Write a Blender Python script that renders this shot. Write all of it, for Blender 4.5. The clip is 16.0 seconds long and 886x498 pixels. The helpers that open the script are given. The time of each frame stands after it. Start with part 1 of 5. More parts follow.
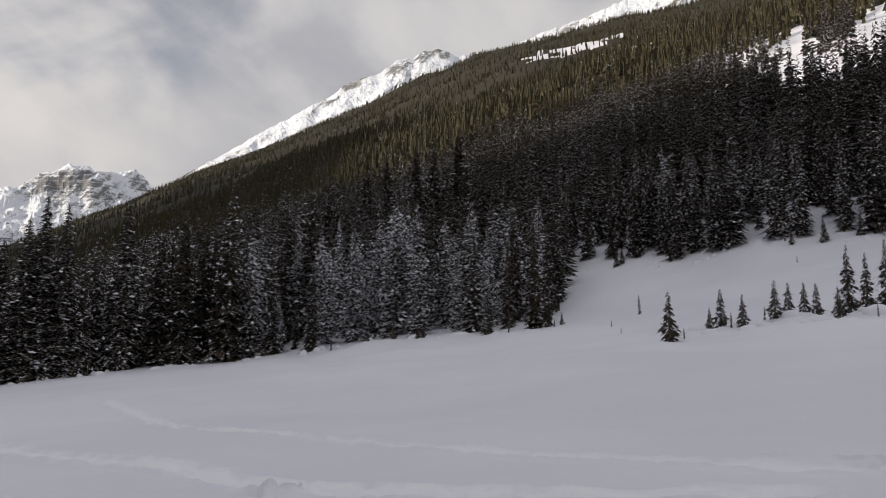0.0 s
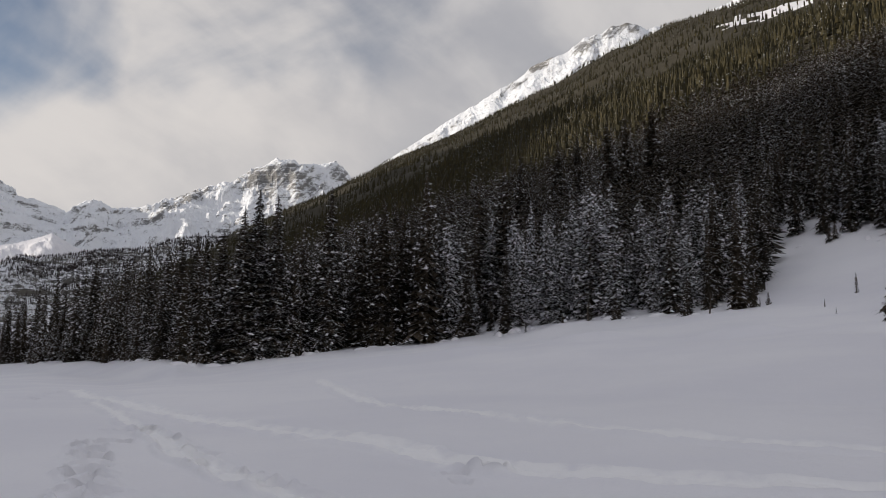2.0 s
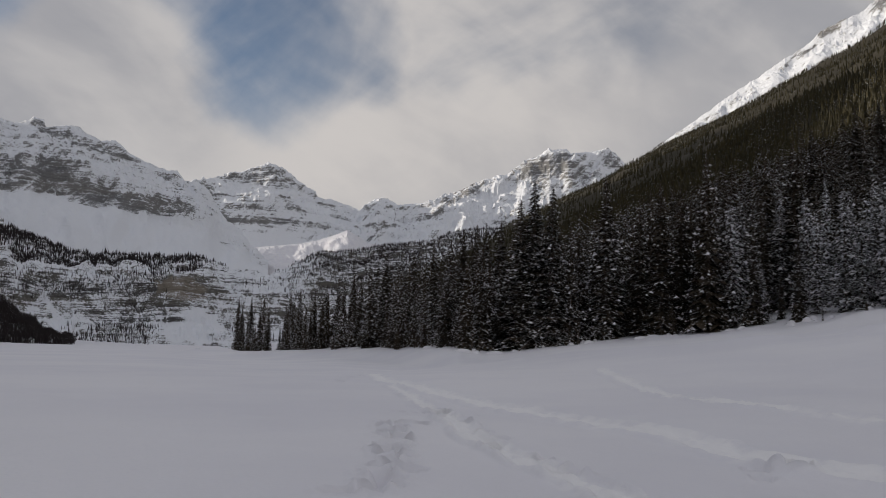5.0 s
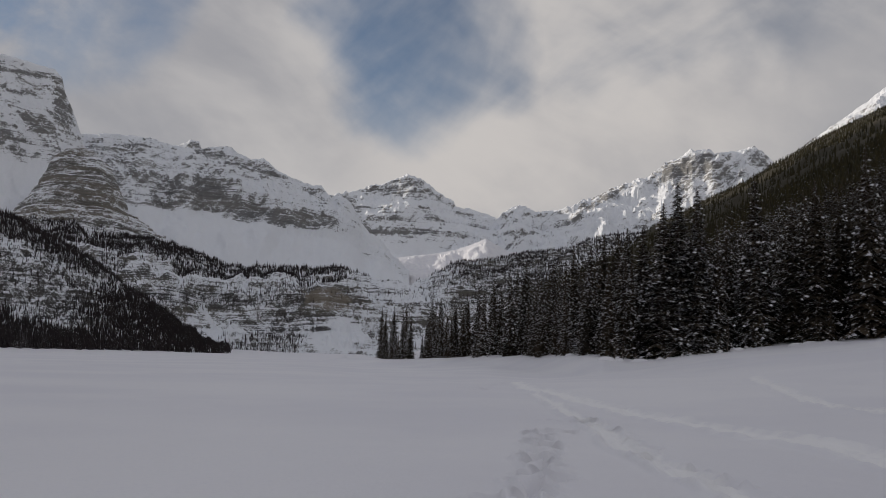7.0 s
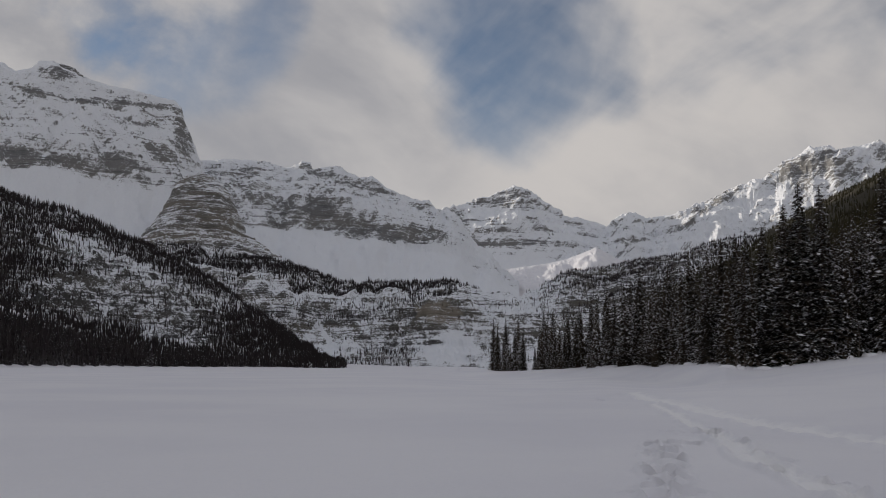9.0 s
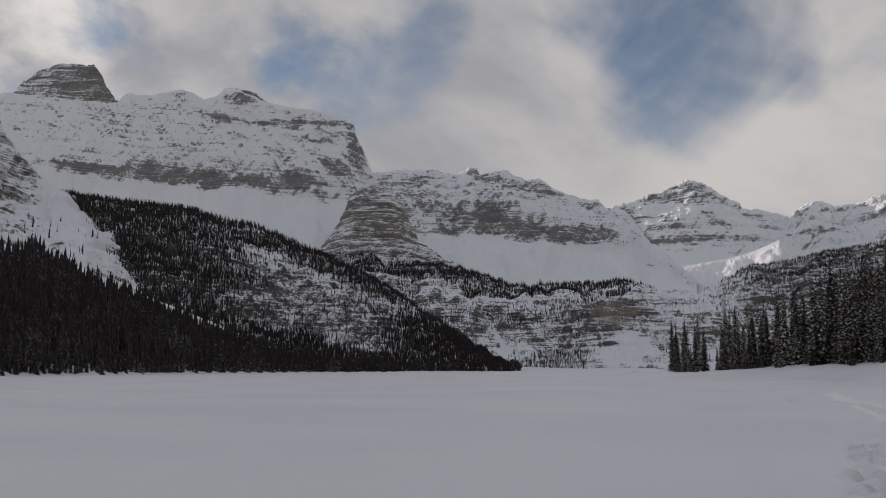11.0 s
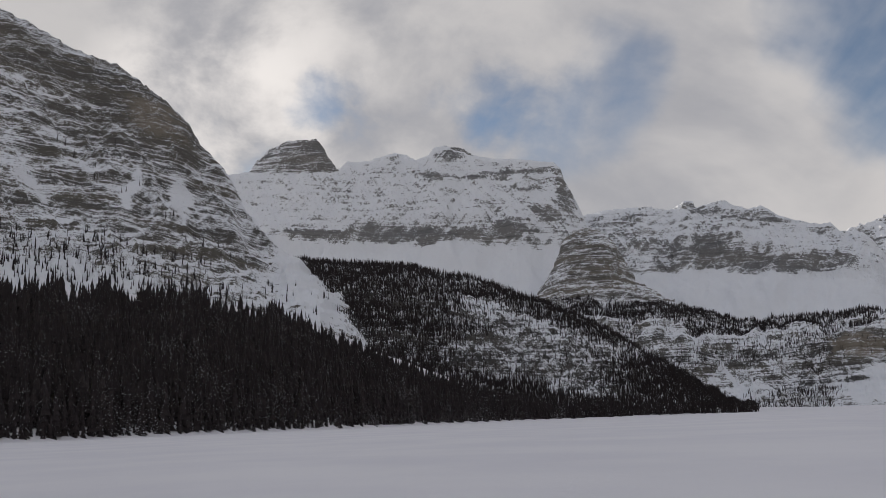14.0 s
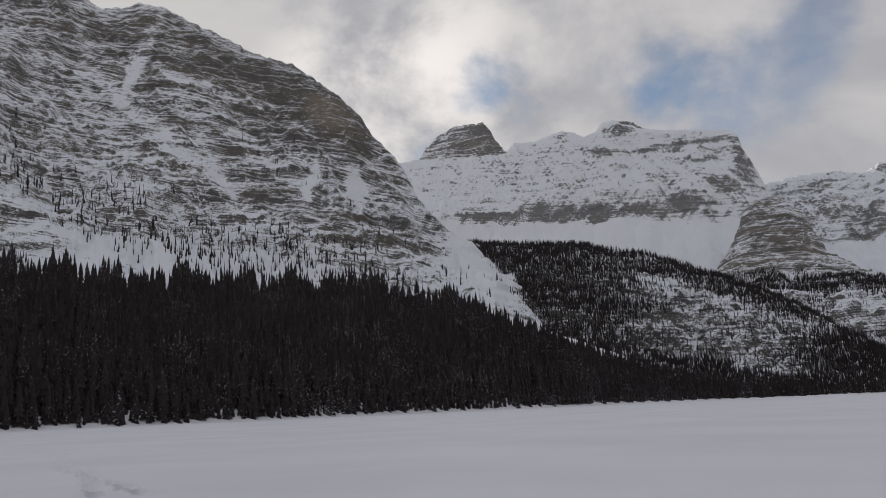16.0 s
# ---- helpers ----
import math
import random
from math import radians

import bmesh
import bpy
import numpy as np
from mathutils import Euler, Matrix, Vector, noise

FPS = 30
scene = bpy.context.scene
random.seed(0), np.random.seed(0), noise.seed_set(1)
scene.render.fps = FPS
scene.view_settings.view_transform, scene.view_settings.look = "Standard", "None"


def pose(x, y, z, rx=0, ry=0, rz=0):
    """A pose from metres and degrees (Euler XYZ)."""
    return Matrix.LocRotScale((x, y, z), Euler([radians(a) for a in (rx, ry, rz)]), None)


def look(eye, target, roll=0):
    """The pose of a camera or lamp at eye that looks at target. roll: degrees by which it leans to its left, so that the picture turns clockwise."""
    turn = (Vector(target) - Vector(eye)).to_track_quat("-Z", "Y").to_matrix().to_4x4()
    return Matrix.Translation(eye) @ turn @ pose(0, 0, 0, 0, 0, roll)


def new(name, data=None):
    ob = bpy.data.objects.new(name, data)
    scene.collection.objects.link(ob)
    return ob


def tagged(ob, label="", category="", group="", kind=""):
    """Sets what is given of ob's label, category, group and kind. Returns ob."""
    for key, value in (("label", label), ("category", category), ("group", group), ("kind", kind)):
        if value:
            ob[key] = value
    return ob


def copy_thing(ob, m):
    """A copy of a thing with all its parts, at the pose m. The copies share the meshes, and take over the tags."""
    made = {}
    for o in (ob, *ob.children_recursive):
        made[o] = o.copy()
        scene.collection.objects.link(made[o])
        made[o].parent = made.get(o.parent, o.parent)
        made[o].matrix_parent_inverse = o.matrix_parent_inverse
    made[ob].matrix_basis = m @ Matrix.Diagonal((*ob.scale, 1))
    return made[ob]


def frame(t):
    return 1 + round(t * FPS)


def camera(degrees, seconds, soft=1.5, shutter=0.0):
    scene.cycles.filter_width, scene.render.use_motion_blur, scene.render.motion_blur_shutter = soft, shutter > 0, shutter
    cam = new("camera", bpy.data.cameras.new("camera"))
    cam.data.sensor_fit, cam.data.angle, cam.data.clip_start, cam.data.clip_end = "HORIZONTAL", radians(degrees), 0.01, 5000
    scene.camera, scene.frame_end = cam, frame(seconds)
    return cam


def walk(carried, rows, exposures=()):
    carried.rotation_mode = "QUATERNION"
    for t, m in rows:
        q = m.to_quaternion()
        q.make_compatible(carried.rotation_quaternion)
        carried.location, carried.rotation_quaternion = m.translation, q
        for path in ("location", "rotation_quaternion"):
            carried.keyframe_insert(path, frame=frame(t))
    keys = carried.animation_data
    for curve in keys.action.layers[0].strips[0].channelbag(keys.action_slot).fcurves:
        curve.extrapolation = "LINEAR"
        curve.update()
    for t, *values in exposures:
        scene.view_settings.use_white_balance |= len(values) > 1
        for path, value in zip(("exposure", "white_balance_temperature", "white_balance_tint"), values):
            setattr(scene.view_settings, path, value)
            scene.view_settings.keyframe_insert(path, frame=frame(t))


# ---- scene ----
cam = camera(54.57, 16.0, soft=0.7)
walk(cam, [
    (0.0, pose(-0.000, 0.500, 1.65, 99.364, -0.263, 0.093)),
    (0.5, pose(-0.028, 0.499, 1.65, 98.380, -0.209, 3.262)),
    (1.0, pose(-0.065, 0.496, 1.65, 98.761, -0.025, 7.394)),
    (1.5, pose(-0.093, 0.491, 1.65, 98.797, -0.091, 10.537)),
    (2.0, pose(-0.112, 0.487, 1.65, 98.042, -0.789, 12.880)),
    (2.5, pose(-0.138, 0.481, 1.65, 97.461, -1.166, 15.975)),
    (3.0, pose(-0.162, 0.473, 1.65, 97.819, -1.152, 18.845)),
    (3.5, pose(-0.187, 0.464, 1.65, 97.833, -1.043, 21.866)),
    (4.0, pose(-0.208, 0.455, 1.65, 97.356, -1.272, 24.578)),
    (4.5, pose(-0.233, 0.442, 1.65, 96.906, -1.605, 27.924)),
    (5.0, pose(-0.256, 0.430, 1.65, 96.912, -1.521, 31.099)),
    (7.5, pose(-0.337, 0.369, 1.65, 97.404, -1.128, 42.453)),
    (8.0, pose(-0.350, 0.357, 1.65, 97.799, -0.739, 44.396)),
    (8.5, pose(-0.358, 0.349, 1.65, 98.216, -0.666, 45.760)),
    (9.0, pose(-0.370, 0.336, 1.65, 97.868, -0.443, 47.844)),
    (9.5, pose(-0.389, 0.315, 1.65, 97.985, -0.536, 50.931)),
    (10.0, pose(-0.405, 0.293, 1.65, 97.906, -0.490, 53.994)),
    (12.3, pose(-0.454, 0.210, 1.65, 99.449, 0.635, 65.212)),
    (12.5, pose(-0.457, 0.202, 1.65, 99.788, 0.544, 66.115)),
    (13.0, pose(-0.467, 0.178, 1.65, 100.828, 1.704, 69.214)),
    (13.5, pose(-0.474, 0.160, 1.65, 101.376, 1.871, 71.395)),
    (14.0, pose(-0.481, 0.137, 1.65, 101.383, 2.052, 74.081)),
    (14.5, pose(-0.487, 0.113, 1.65, 101.409, 2.719, 76.927)),
    (15.0, pose(-0.492, 0.089, 1.65, 101.474, 2.727, 79.761)),
    (15.5, pose(-0.496, 0.062, 1.65, 100.419, 2.936, 82.826)),
    (16.0, pose(-0.499, 0.037, 1.65, 100.543, 2.235, 85.704)),
], [(0.0, -0.16, 6500, 13), (2.0, -0.24, 6500, 13), (5.0, -0.48, 6500, 13), (9.0, -0.55, 6500, 13), (12.0, -0.47, 6500, 13), (16.0, -0.26, 6500, 13)])

# ---- directions ----
# azimuth: degrees to the left of the first view; the valley runs towards AXIS.
AXIS = 45.5
SUN_AZ, SUN_EL = 100.0, 13.6


def polar(az, d):
    a = np.radians(az)
    return -np.sin(a) * d, np.cos(a) * d


# ---- sky, sun ----
def node(nt, kind, **inputs):
    n = nt.nodes.new(kind)
    for k, v in inputs.items():
        k = k.replace("_", " ")
        if hasattr(v, "is_output"):
            nt.links.new(v, n.inputs[k])
        else:
            n.inputs[k].default_value = v
    return n


def math_node(nt, op, a, b=0.0, c=0.0, clamp=False):
    n = nt.nodes.new("ShaderNodeMath")
    n.operation, n.use_clamp = op, clamp
    for i, v in enumerate((a, b, c)):
        if hasattr(v, "is_output"):
            nt.links.new(v, n.inputs[i])
        else:
            n.inputs[i].default_value = v
    return n.outputs[0]


def step(nt, v, lo, hi):
    n = nt.nodes.new("ShaderNodeMapRange")
    n.interpolation_type = "SMOOTHSTEP"
    nt.links.new(v, n.inputs["Value"])
    n.inputs["From Min"].default_value, n.inputs["From Max"].default_value = lo, hi
    return n.outputs["Result"]


def mix(nt, f, a, b):
    n = nt.nodes.new("ShaderNodeMix")
    n.data_type = "RGBA"
    for i, v in ((0, f), (6, a), (7, b)):
        if hasattr(v, "is_output"):
            nt.links.new(v, n.inputs[i])
        elif i:
            n.inputs[i].default_value = (*v, 1.0)
        else:
            n.inputs[i].default_value = v
    return n.outputs[2]


def noise_tex(nt, vec, scale, detail=4.0, rough=0.55, distort=0.0):
    n = node(nt, "ShaderNodeTexNoise", Vector=vec, Scale=scale, Detail=detail, Roughness=rough, Distortion=distort)
    return n.outputs["Fac"]


def scaled(nt, vec, sx, sy, sz, ox=0.0, oy=0.0, oz=0.0):
    n = nt.nodes.new("ShaderNodeMapping")
    nt.links.new(vec, n.inputs["Vector"])
    n.inputs["Scale"].default_value = (sx, sy, sz)
    n.inputs["Location"].default_value = (ox, oy, oz)
    return n.outputs["Vector"]


world = bpy.data.worlds.new("sky")
scene.world = world
world.use_nodes = True
wt = world.node_tree
wt.nodes.clear()
sky = wt.nodes.new("ShaderNodeTexSky")
sky.sky_type, sky.sun_disc = "NISHITA", False
sky.sun_elevation, sky.sun_rotation = radians(SUN_EL), radians(-SUN_AZ)
sky.altitude = 1500
coord = wt.nodes.new("ShaderNodeTexCoord").outputs["Generated"]
blue = wt.nodes.new("ShaderNodeMix")
blue.data_type, blue.blend_type = "RGBA", "MULTIPLY"
blue.inputs[0].default_value = 1.0
wt.links.new(sky.outputs["Color"], blue.inputs[6])
blue.inputs[7].default_value = (0.080, 0.090, 0.098, 1)


def toward(az, el):
    a, e = radians(az), radians(el)
    return (-math.sin(a) * math.cos(e), math.cos(a) * math.cos(e), math.sin(e))


def hole(az, el, inner, outer):
    """1 within inner degrees of a direction, 0 beyond outer degrees."""
    n = wt.nodes.new("ShaderNodeVectorMath")
    n.operation = "DOT_PRODUCT"
    wt.links.new(warped, n.inputs[0])
    n.inputs[1].default_value = toward(az, el)
    return step(wt, n.outputs["Value"], math.cos(radians(outer)), math.cos(radians(inner)))


# clouds: a bank with torn blue gaps, wisps drawn out along the wind
wn = wt.nodes.new("ShaderNodeTexNoise")
wt.links.new(coord, wn.inputs["Vector"])
wn.inputs["Scale"].default_value, wn.inputs["Detail"].default_value = 3.2, 6.0
warp = wt.nodes.new("ShaderNodeVectorMath")
warp.operation = "MULTIPLY_ADD"
wt.links.new(wn.outputs["Color"], warp.inputs[0])
warp.inputs[1].default_value = (0.30, 0.30, 0.20)
shift = wt.nodes.new("ShaderNodeVectorMath")
shift.operation = "ADD"
wt.links.new(coord, shift.inputs[0])
shift.inputs[1].default_value = (-0.15, -0.15, -0.10)
wt.links.new(shift.outputs[0], warp.inputs[2])
unit = wt.nodes.new("ShaderNodeVectorMath")
unit.operation = "NORMALIZE"
wt.links.new(warp.outputs[0], unit.inputs[0])
warped = unit.outputs[0]
# torn gaps of blue: azimuth, elevation, reach in degrees, depth
gaps = hole(43.0, 23.5, 3, 11.5)
for az, el, reach, depth in ((43.5, 19.0, 5, 0.8), (38, 23, 8, 0.85), (47, 27, 9, 0.8), (29, 24, 9, 0.5), (20, 26, 12, 0.55), (64, 21, 7, 0.6), (69.5, 21.5, 6, 0.6), (80.2, 19.4, 3.4, 0.55), (66, 18, 4, 0.4), (55, 32, 10, 0.4), (15, 33, 14, 0.6)):
    gaps = math_node(wt, "MAXIMUM", gaps, math_node(wt, "MULTIPLY", hole(az, el, 0, reach), depth))


def along(d, k):
    n = wt.nodes.new("ShaderNodeVectorMath")
    n.operation = "DOT_PRODUCT"
    wt.links.new(coord, n.inputs[0])
    n.inputs[1].default_value = tuple(k * c for c in d)
    return n.outputs["Value"]


def drawn_out(turn, long, short):
    """The sky's directions, squeezed across a wind that leans turn degrees up to the right in the middle of the view."""
    a, e, c, q = radians(48), radians(20), math.cos(radians(turn)), math.sin(radians(turn))
    right, above = Vector((math.cos(a), math.sin(a), 0)), Vector((math.sin(a) * math.sin(e), -math.cos(a) * math.sin(e), math.cos(e)))
    n = wt.nodes.new("ShaderNodeCombineXYZ")
    for axis, (d, k) in zip("XYZ", ((right * c + above * q, long), (above * c - right * q, short), (right.cross(above), long))):
        wt.links.new(along(d, k), n.inputs[axis])
    return n.outputs[0]


puff = noise_tex(wt, scaled(wt, coord, 1, 1, 1.5), 5.0, 7.0, 0.52, 0.3)
wisp = noise_tex(wt, drawn_out(52, 2.3, 4.6), 1.9, 6.0, 0.5, 0.5)
veil = noise_tex(wt, drawn_out(-30, 2.2, 4.6), 2.0, 5.0, 0.5, 0.4)
heap = noise_tex(wt, scaled(wt, coord, 1, 1, 1.35, 0.3, 0.2, 0.7), 8.5, 9.0, 0.58, 0.15)
up_sep = wt.nodes.new("ShaderNodeSeparateXYZ")
wt.links.new(coord, up_sep.inputs[0])
gaps = math_node(wt, "MAXIMUM", gaps, math_node(wt, "MULTIPLY", step(wt, up_sep.outputs["Z"], 0.50, 0.80), 0.5))
# heaped cloud with firm edges towards the sun, drawn-out wisps elsewhere
sunward = hole(84, 20, 6, 26)
torn = math_node(wt, "MULTIPLY", math_node(wt, "SUBTRACT", 0.5, wisp), 1.0)
for tex, weight in ((veil, 0.7), (puff, 0.4)):
    torn = math_node(wt, "ADD", torn, math_node(wt, "MULTIPLY", math_node(wt, "SUBTRACT", 0.5, tex), weight))
firm = math_node(wt, "MULTIPLY", math_node(wt, "MULTIPLY", math_node(wt, "SUBTRACT", 0.5, heap), 1.9), sunward)
cover = math_node(wt, "SUBTRACT", 1.0, math_node(wt, "MULTIPLY", step(wt, math_node(wt, "ADD", math_node(wt, "ADD", gaps, torn), firm), 0.22, 1.12), 0.95))
soft_tone = math_node(wt, "ADD", math_node(wt, "MULTIPLY", puff, 0.5), math_node(wt, "MULTIPLY", veil, 0.5))
hard_tone = math_node(wt, "ADD", math_node(wt, "MULTIPLY", puff, 0.45), math_node(wt, "MULTIPLY", heap, 0.55))
tone = step(wt, math_node(wt, "ADD", math_node(wt, "MULTIPLY", soft_tone, math_node(wt, "SUBTRACT", 1.0, sunward)), math_node(wt, "MULTIPLY", hard_tone, sunward)), 0.36, 0.62)
cloud = mix(wt, tone, (0.465, 0.475, 0.50), (0.70, 0.69, 0.675))
# thinner, brighter cloud overhead
cloud = mix(wt, step(wt, up_sep.outputs["Z"], 0.45, 0.75), cloud, (0.58, 0.605, 0.66))
# paler, warmer cloud low over the head of the valley
low_glow = hole(31, 12, 2, 22)
cloud = mix(wt, math_node(wt, "MULTIPLY", low_glow, math_node(wt, "ADD", 0.45, math_node(wt, "MULTIPLY", tone, 0.35))), cloud, (0.83, 0.80, 0.755))
# the cloud glows where the sun stands behind it
glow = hole(87, 18.5, 1, 11)
cloud = mix(wt, math_node(wt, "MULTIPLY", glow, math_node(wt, "MULTIPLY", tone, 0.85)), cloud, (1.15, 1.11, 1.05))
sky_all = mix(wt, cover, blue.outputs[2], cloud)
bg = node(wt, "ShaderNodeBackground", Color=sky_all, Strength=1.0)
wo = wt.nodes.new("ShaderNodeOutputWorld")
wt.links.new(bg.outputs[0], wo.inputs["Surface"])

sun = new("sun", bpy.data.lights.new("sun", "SUN"))
sun.data.energy, sun.data.angle, sun.data.color = 4.5, radians(0.6), (1.0, 0.93, 0.80)
sun.matrix_world = look(Vector(toward(SUN_AZ, SUN_EL)) * 100, (0, 0, 0))


# ---- materials ----
def material(name, rough=0.8):
    m = bpy.data.materials.new(name)
    m.use_nodes = True
    nt = m.node_tree
    b = nt.nodes["Principled BSDF"]
    b.inputs["Roughness"].default_value = rough
    b.inputs["Specular IOR Level"].default_value = 0.25
    return m, nt, b


def bump(nt, b, height, strength, distance):
    n = node(nt, "ShaderNodeBump", Height=height, Strength=strength, Distance=distance)
    nt.links.new(n.outputs["Normal"], b.inputs["Normal"])


def snow_material():
    m, nt, b = material("snow", 0.55)
    pos = nt.nodes.new("ShaderNodeNewGeometry").outputs["Position"]
    big, fine, grain = noise_tex(nt, pos, 0.07, 5), noise_tex(nt, pos, 1.3, 6), noise_tex(nt, pos, 14.0, 3)
    col = mix(nt, step(nt, big, 0.35, 0.65), (0.785, 0.772, 0.805), (0.85, 0.835, 0.85))
    col = mix(nt, math_node(nt, "MULTIPLY", step(nt, grain, 0.5, 0.75), 0.25), col, (0.745, 0.74, 0.785))
    # packed trails are paler; this also stands in for light on their relief
    packed = nt.nodes.new("ShaderNodeAttribute")
    packed.attribute_name = "packed"
    lumps = noise_tex(nt, pos, 2.6, 5, 0.6)
    share = math_node(nt, "MULTIPLY", packed.outputs["Fac"], step(nt, math_node(nt, "ADD", lumps, math_node(nt, "MULTIPLY", packed.outputs["Fac"], 0.25)), 0.42, 0.75))
    col = mix(nt, share, col, (0.915, 0.90, 0.895))
    nt.links.new(col, b.inputs["Base Color"])
    fine = math_node(nt, "ADD", fine, math_node(nt, "MULTIPLY", math_node(nt, "MULTIPLY", lumps, packed.outputs["Fac"]), 0.8))
    h = math_node(nt, "ADD", math_node(nt, "MULTIPLY", fine, 1.0), math_node(nt, "MULTIPLY", grain, 0.25))
    bump(nt, b, h, 0.35, 0.12)
    return m


def dot_node(nt, vec, d):
    n = nt.nodes.new("ShaderNodeVectorMath")
    n.operation = "DOT_PRODUCT"
    nt.links.new(vec, n.inputs[0])
    n.inputs[1].default_value = d
    return n.outputs["Value"]


def combined(nt, x, z):
    n = nt.nodes.new("ShaderNodeCombineXYZ")
    nt.links.new(x, n.inputs["X"])
    nt.links.new(z, n.inputs["Z"])
    return n.outputs[0]


def massif_material(name, az, bed, grain, rock_a, rock_b, beds=0.8, streak=0.5, dip=0.0, tan=(0.235, 0.205, 0.165), lie=0.5):
    """Bedded rock under broken snow. The mesh's bare value says how much rock is blown clear of snow; thin beds, slanting gullies and grain break it up.
    az: where the face stands, so that the beds run along it; bed: metres between beds; lie: how strongly snow keeps to flat ledges."""
    m, nt, b = material(name, 0.85)
    geo = nt.nodes.new("ShaderNodeNewGeometry")
    pos = geo.outputs["Position"]
    bare = nt.nodes.new("ShaderNodeAttribute")
    bare.attribute_name = "bare"
    a = radians(az)
    side, up = dot_node(nt, pos, (math.cos(a), math.sin(a), 0.0)), dot_node(nt, pos, (0, 0, 1))
    bend = noise_tex(nt, pos, 1 / (28 * bed), 3)
    q = math_node(nt, "ADD", math_node(nt, "ADD", up, math_node(nt, "MULTIPLY", side, dip)), math_node(nt, "MULTIPLY", bend, 5.0 * bed))
    thick = noise_tex(nt, combined(nt, math_node(nt, "DIVIDE", side, 22 * bed), math_node(nt, "DIVIDE", q, bed)), 1.0, 5, 0.65)
    thin = noise_tex(nt, combined(nt, math_node(nt, "DIVIDE", side, 8 * bed), math_node(nt, "DIVIDE", q, bed * 0.36)), 1.0, 4, 0.7)
    run = math_node(nt, "DIVIDE", math_node(nt, "ADD", side, math_node(nt, "MULTIPLY", up, -0.75)), 3.2 * grain)
    ribs = noise_tex(nt, combined(nt, run, math_node(nt, "DIVIDE", up, 17 * grain)), 1.0, 5, 0.6, 0.4)
    blotch, fine, tiny = noise_tex(nt, pos, 1 / (7 * grain), 5, 0.6), noise_tex(nt, pos, 1 / grain, 5, 0.7), noise_tex(nt, pos, 2.7 / grain, 3, 0.7)
    sep = nt.nodes.new("ShaderNodeSeparateXYZ")
    nt.links.new(geo.outputs["Normal"], sep.inputs[0])
    v = math_node(nt, "ADD", bare.outputs["Fac"], math_node(nt, "MULTIPLY", math_node(nt, "SUBTRACT", 0.5, sep.outputs["Z"]), lie))
    for tex, weight in ((thick, 1.7 * beds), (thin, 1.5 * beds), (ribs, 1.3 * streak), (blotch, 0.7), (fine, 1.1), (tiny, 1.3)):
        v = math_node(nt, "ADD", v, math_node(nt, "MULTIPLY", math_node(nt, "SUBTRACT", tex, 0.5), weight))
    rock_f = step(nt, v, 0.46, 0.55)
    tint = noise_tex(nt, combined(nt, math_node(nt, "DIVIDE", side, 260.0), math_node(nt, "DIVIDE", q, 6 * bed)), 1.0, 4)
    rock = mix(nt, step(nt, tint, 0.38, 0.62), rock_a, rock_b)
    ochre = nt.nodes.new("ShaderNodeAttribute")
    ochre.attribute_name = "ochre"
    rock = mix(nt, ochre.outputs["Fac"], rock, tan)
    rock = mix(nt, math_node(nt, "MULTIPLY", step(nt, thin, 0.50, 0.66), 0.6), rock, (rock_a[0] * 0.42, rock_a[1] * 0.42, rock_a[2] * 0.43))
    rock = mix(nt, math_node(nt, "MULTIPLY", step(nt, tiny, 0.5, 0.72), 0.5), rock, (rock_b[0] * 1.5, rock_b[1] * 1.5, rock_b[2] * 1.5))
    white = mix(nt, fine, (0.74, 0.76, 0.80), (0.87, 0.88, 0.90))
    nt.links.new(mix(nt, rock_f, white, rock), b.inputs["Base Color"])
    h = math_node(nt, "ADD", math_node(nt, "MULTIPLY", fine, 0.7), math_node(nt, "ADD", math_node(nt, "MULTIPLY", thin, 0.7), math_node(nt, "MULTIPLY", ribs, 1.6)))
    bump(nt, b, h, 0.6, grain * 0.7)
    return m


def floor_material():
    """Litter, brush and trampled snow under dense trees, shade put into the colour."""
    m, nt, b = material("shaded_forest_floor", 0.9)
    pos = nt.nodes.new("ShaderNodeNewGeometry").outputs["Position"]
    n, f = noise_tex(nt, pos, 0.25, 6, 0.65), noise_tex(nt, pos, 1.7, 5, 0.7)
    col = mix(nt, f, (0.022, 0.020, 0.014), (0.060, 0.048, 0.026))
    nt.links.new(mix(nt, step(nt, math_node(nt, "ADD", n, math_node(nt, "MULTIPLY", f, 0.35)), 0.90, 1.0), col, (0.62, 0.64, 0.68)), b.inputs["Base Color"])
    bump(nt, b, f, 0.8, 0.5)
    return m


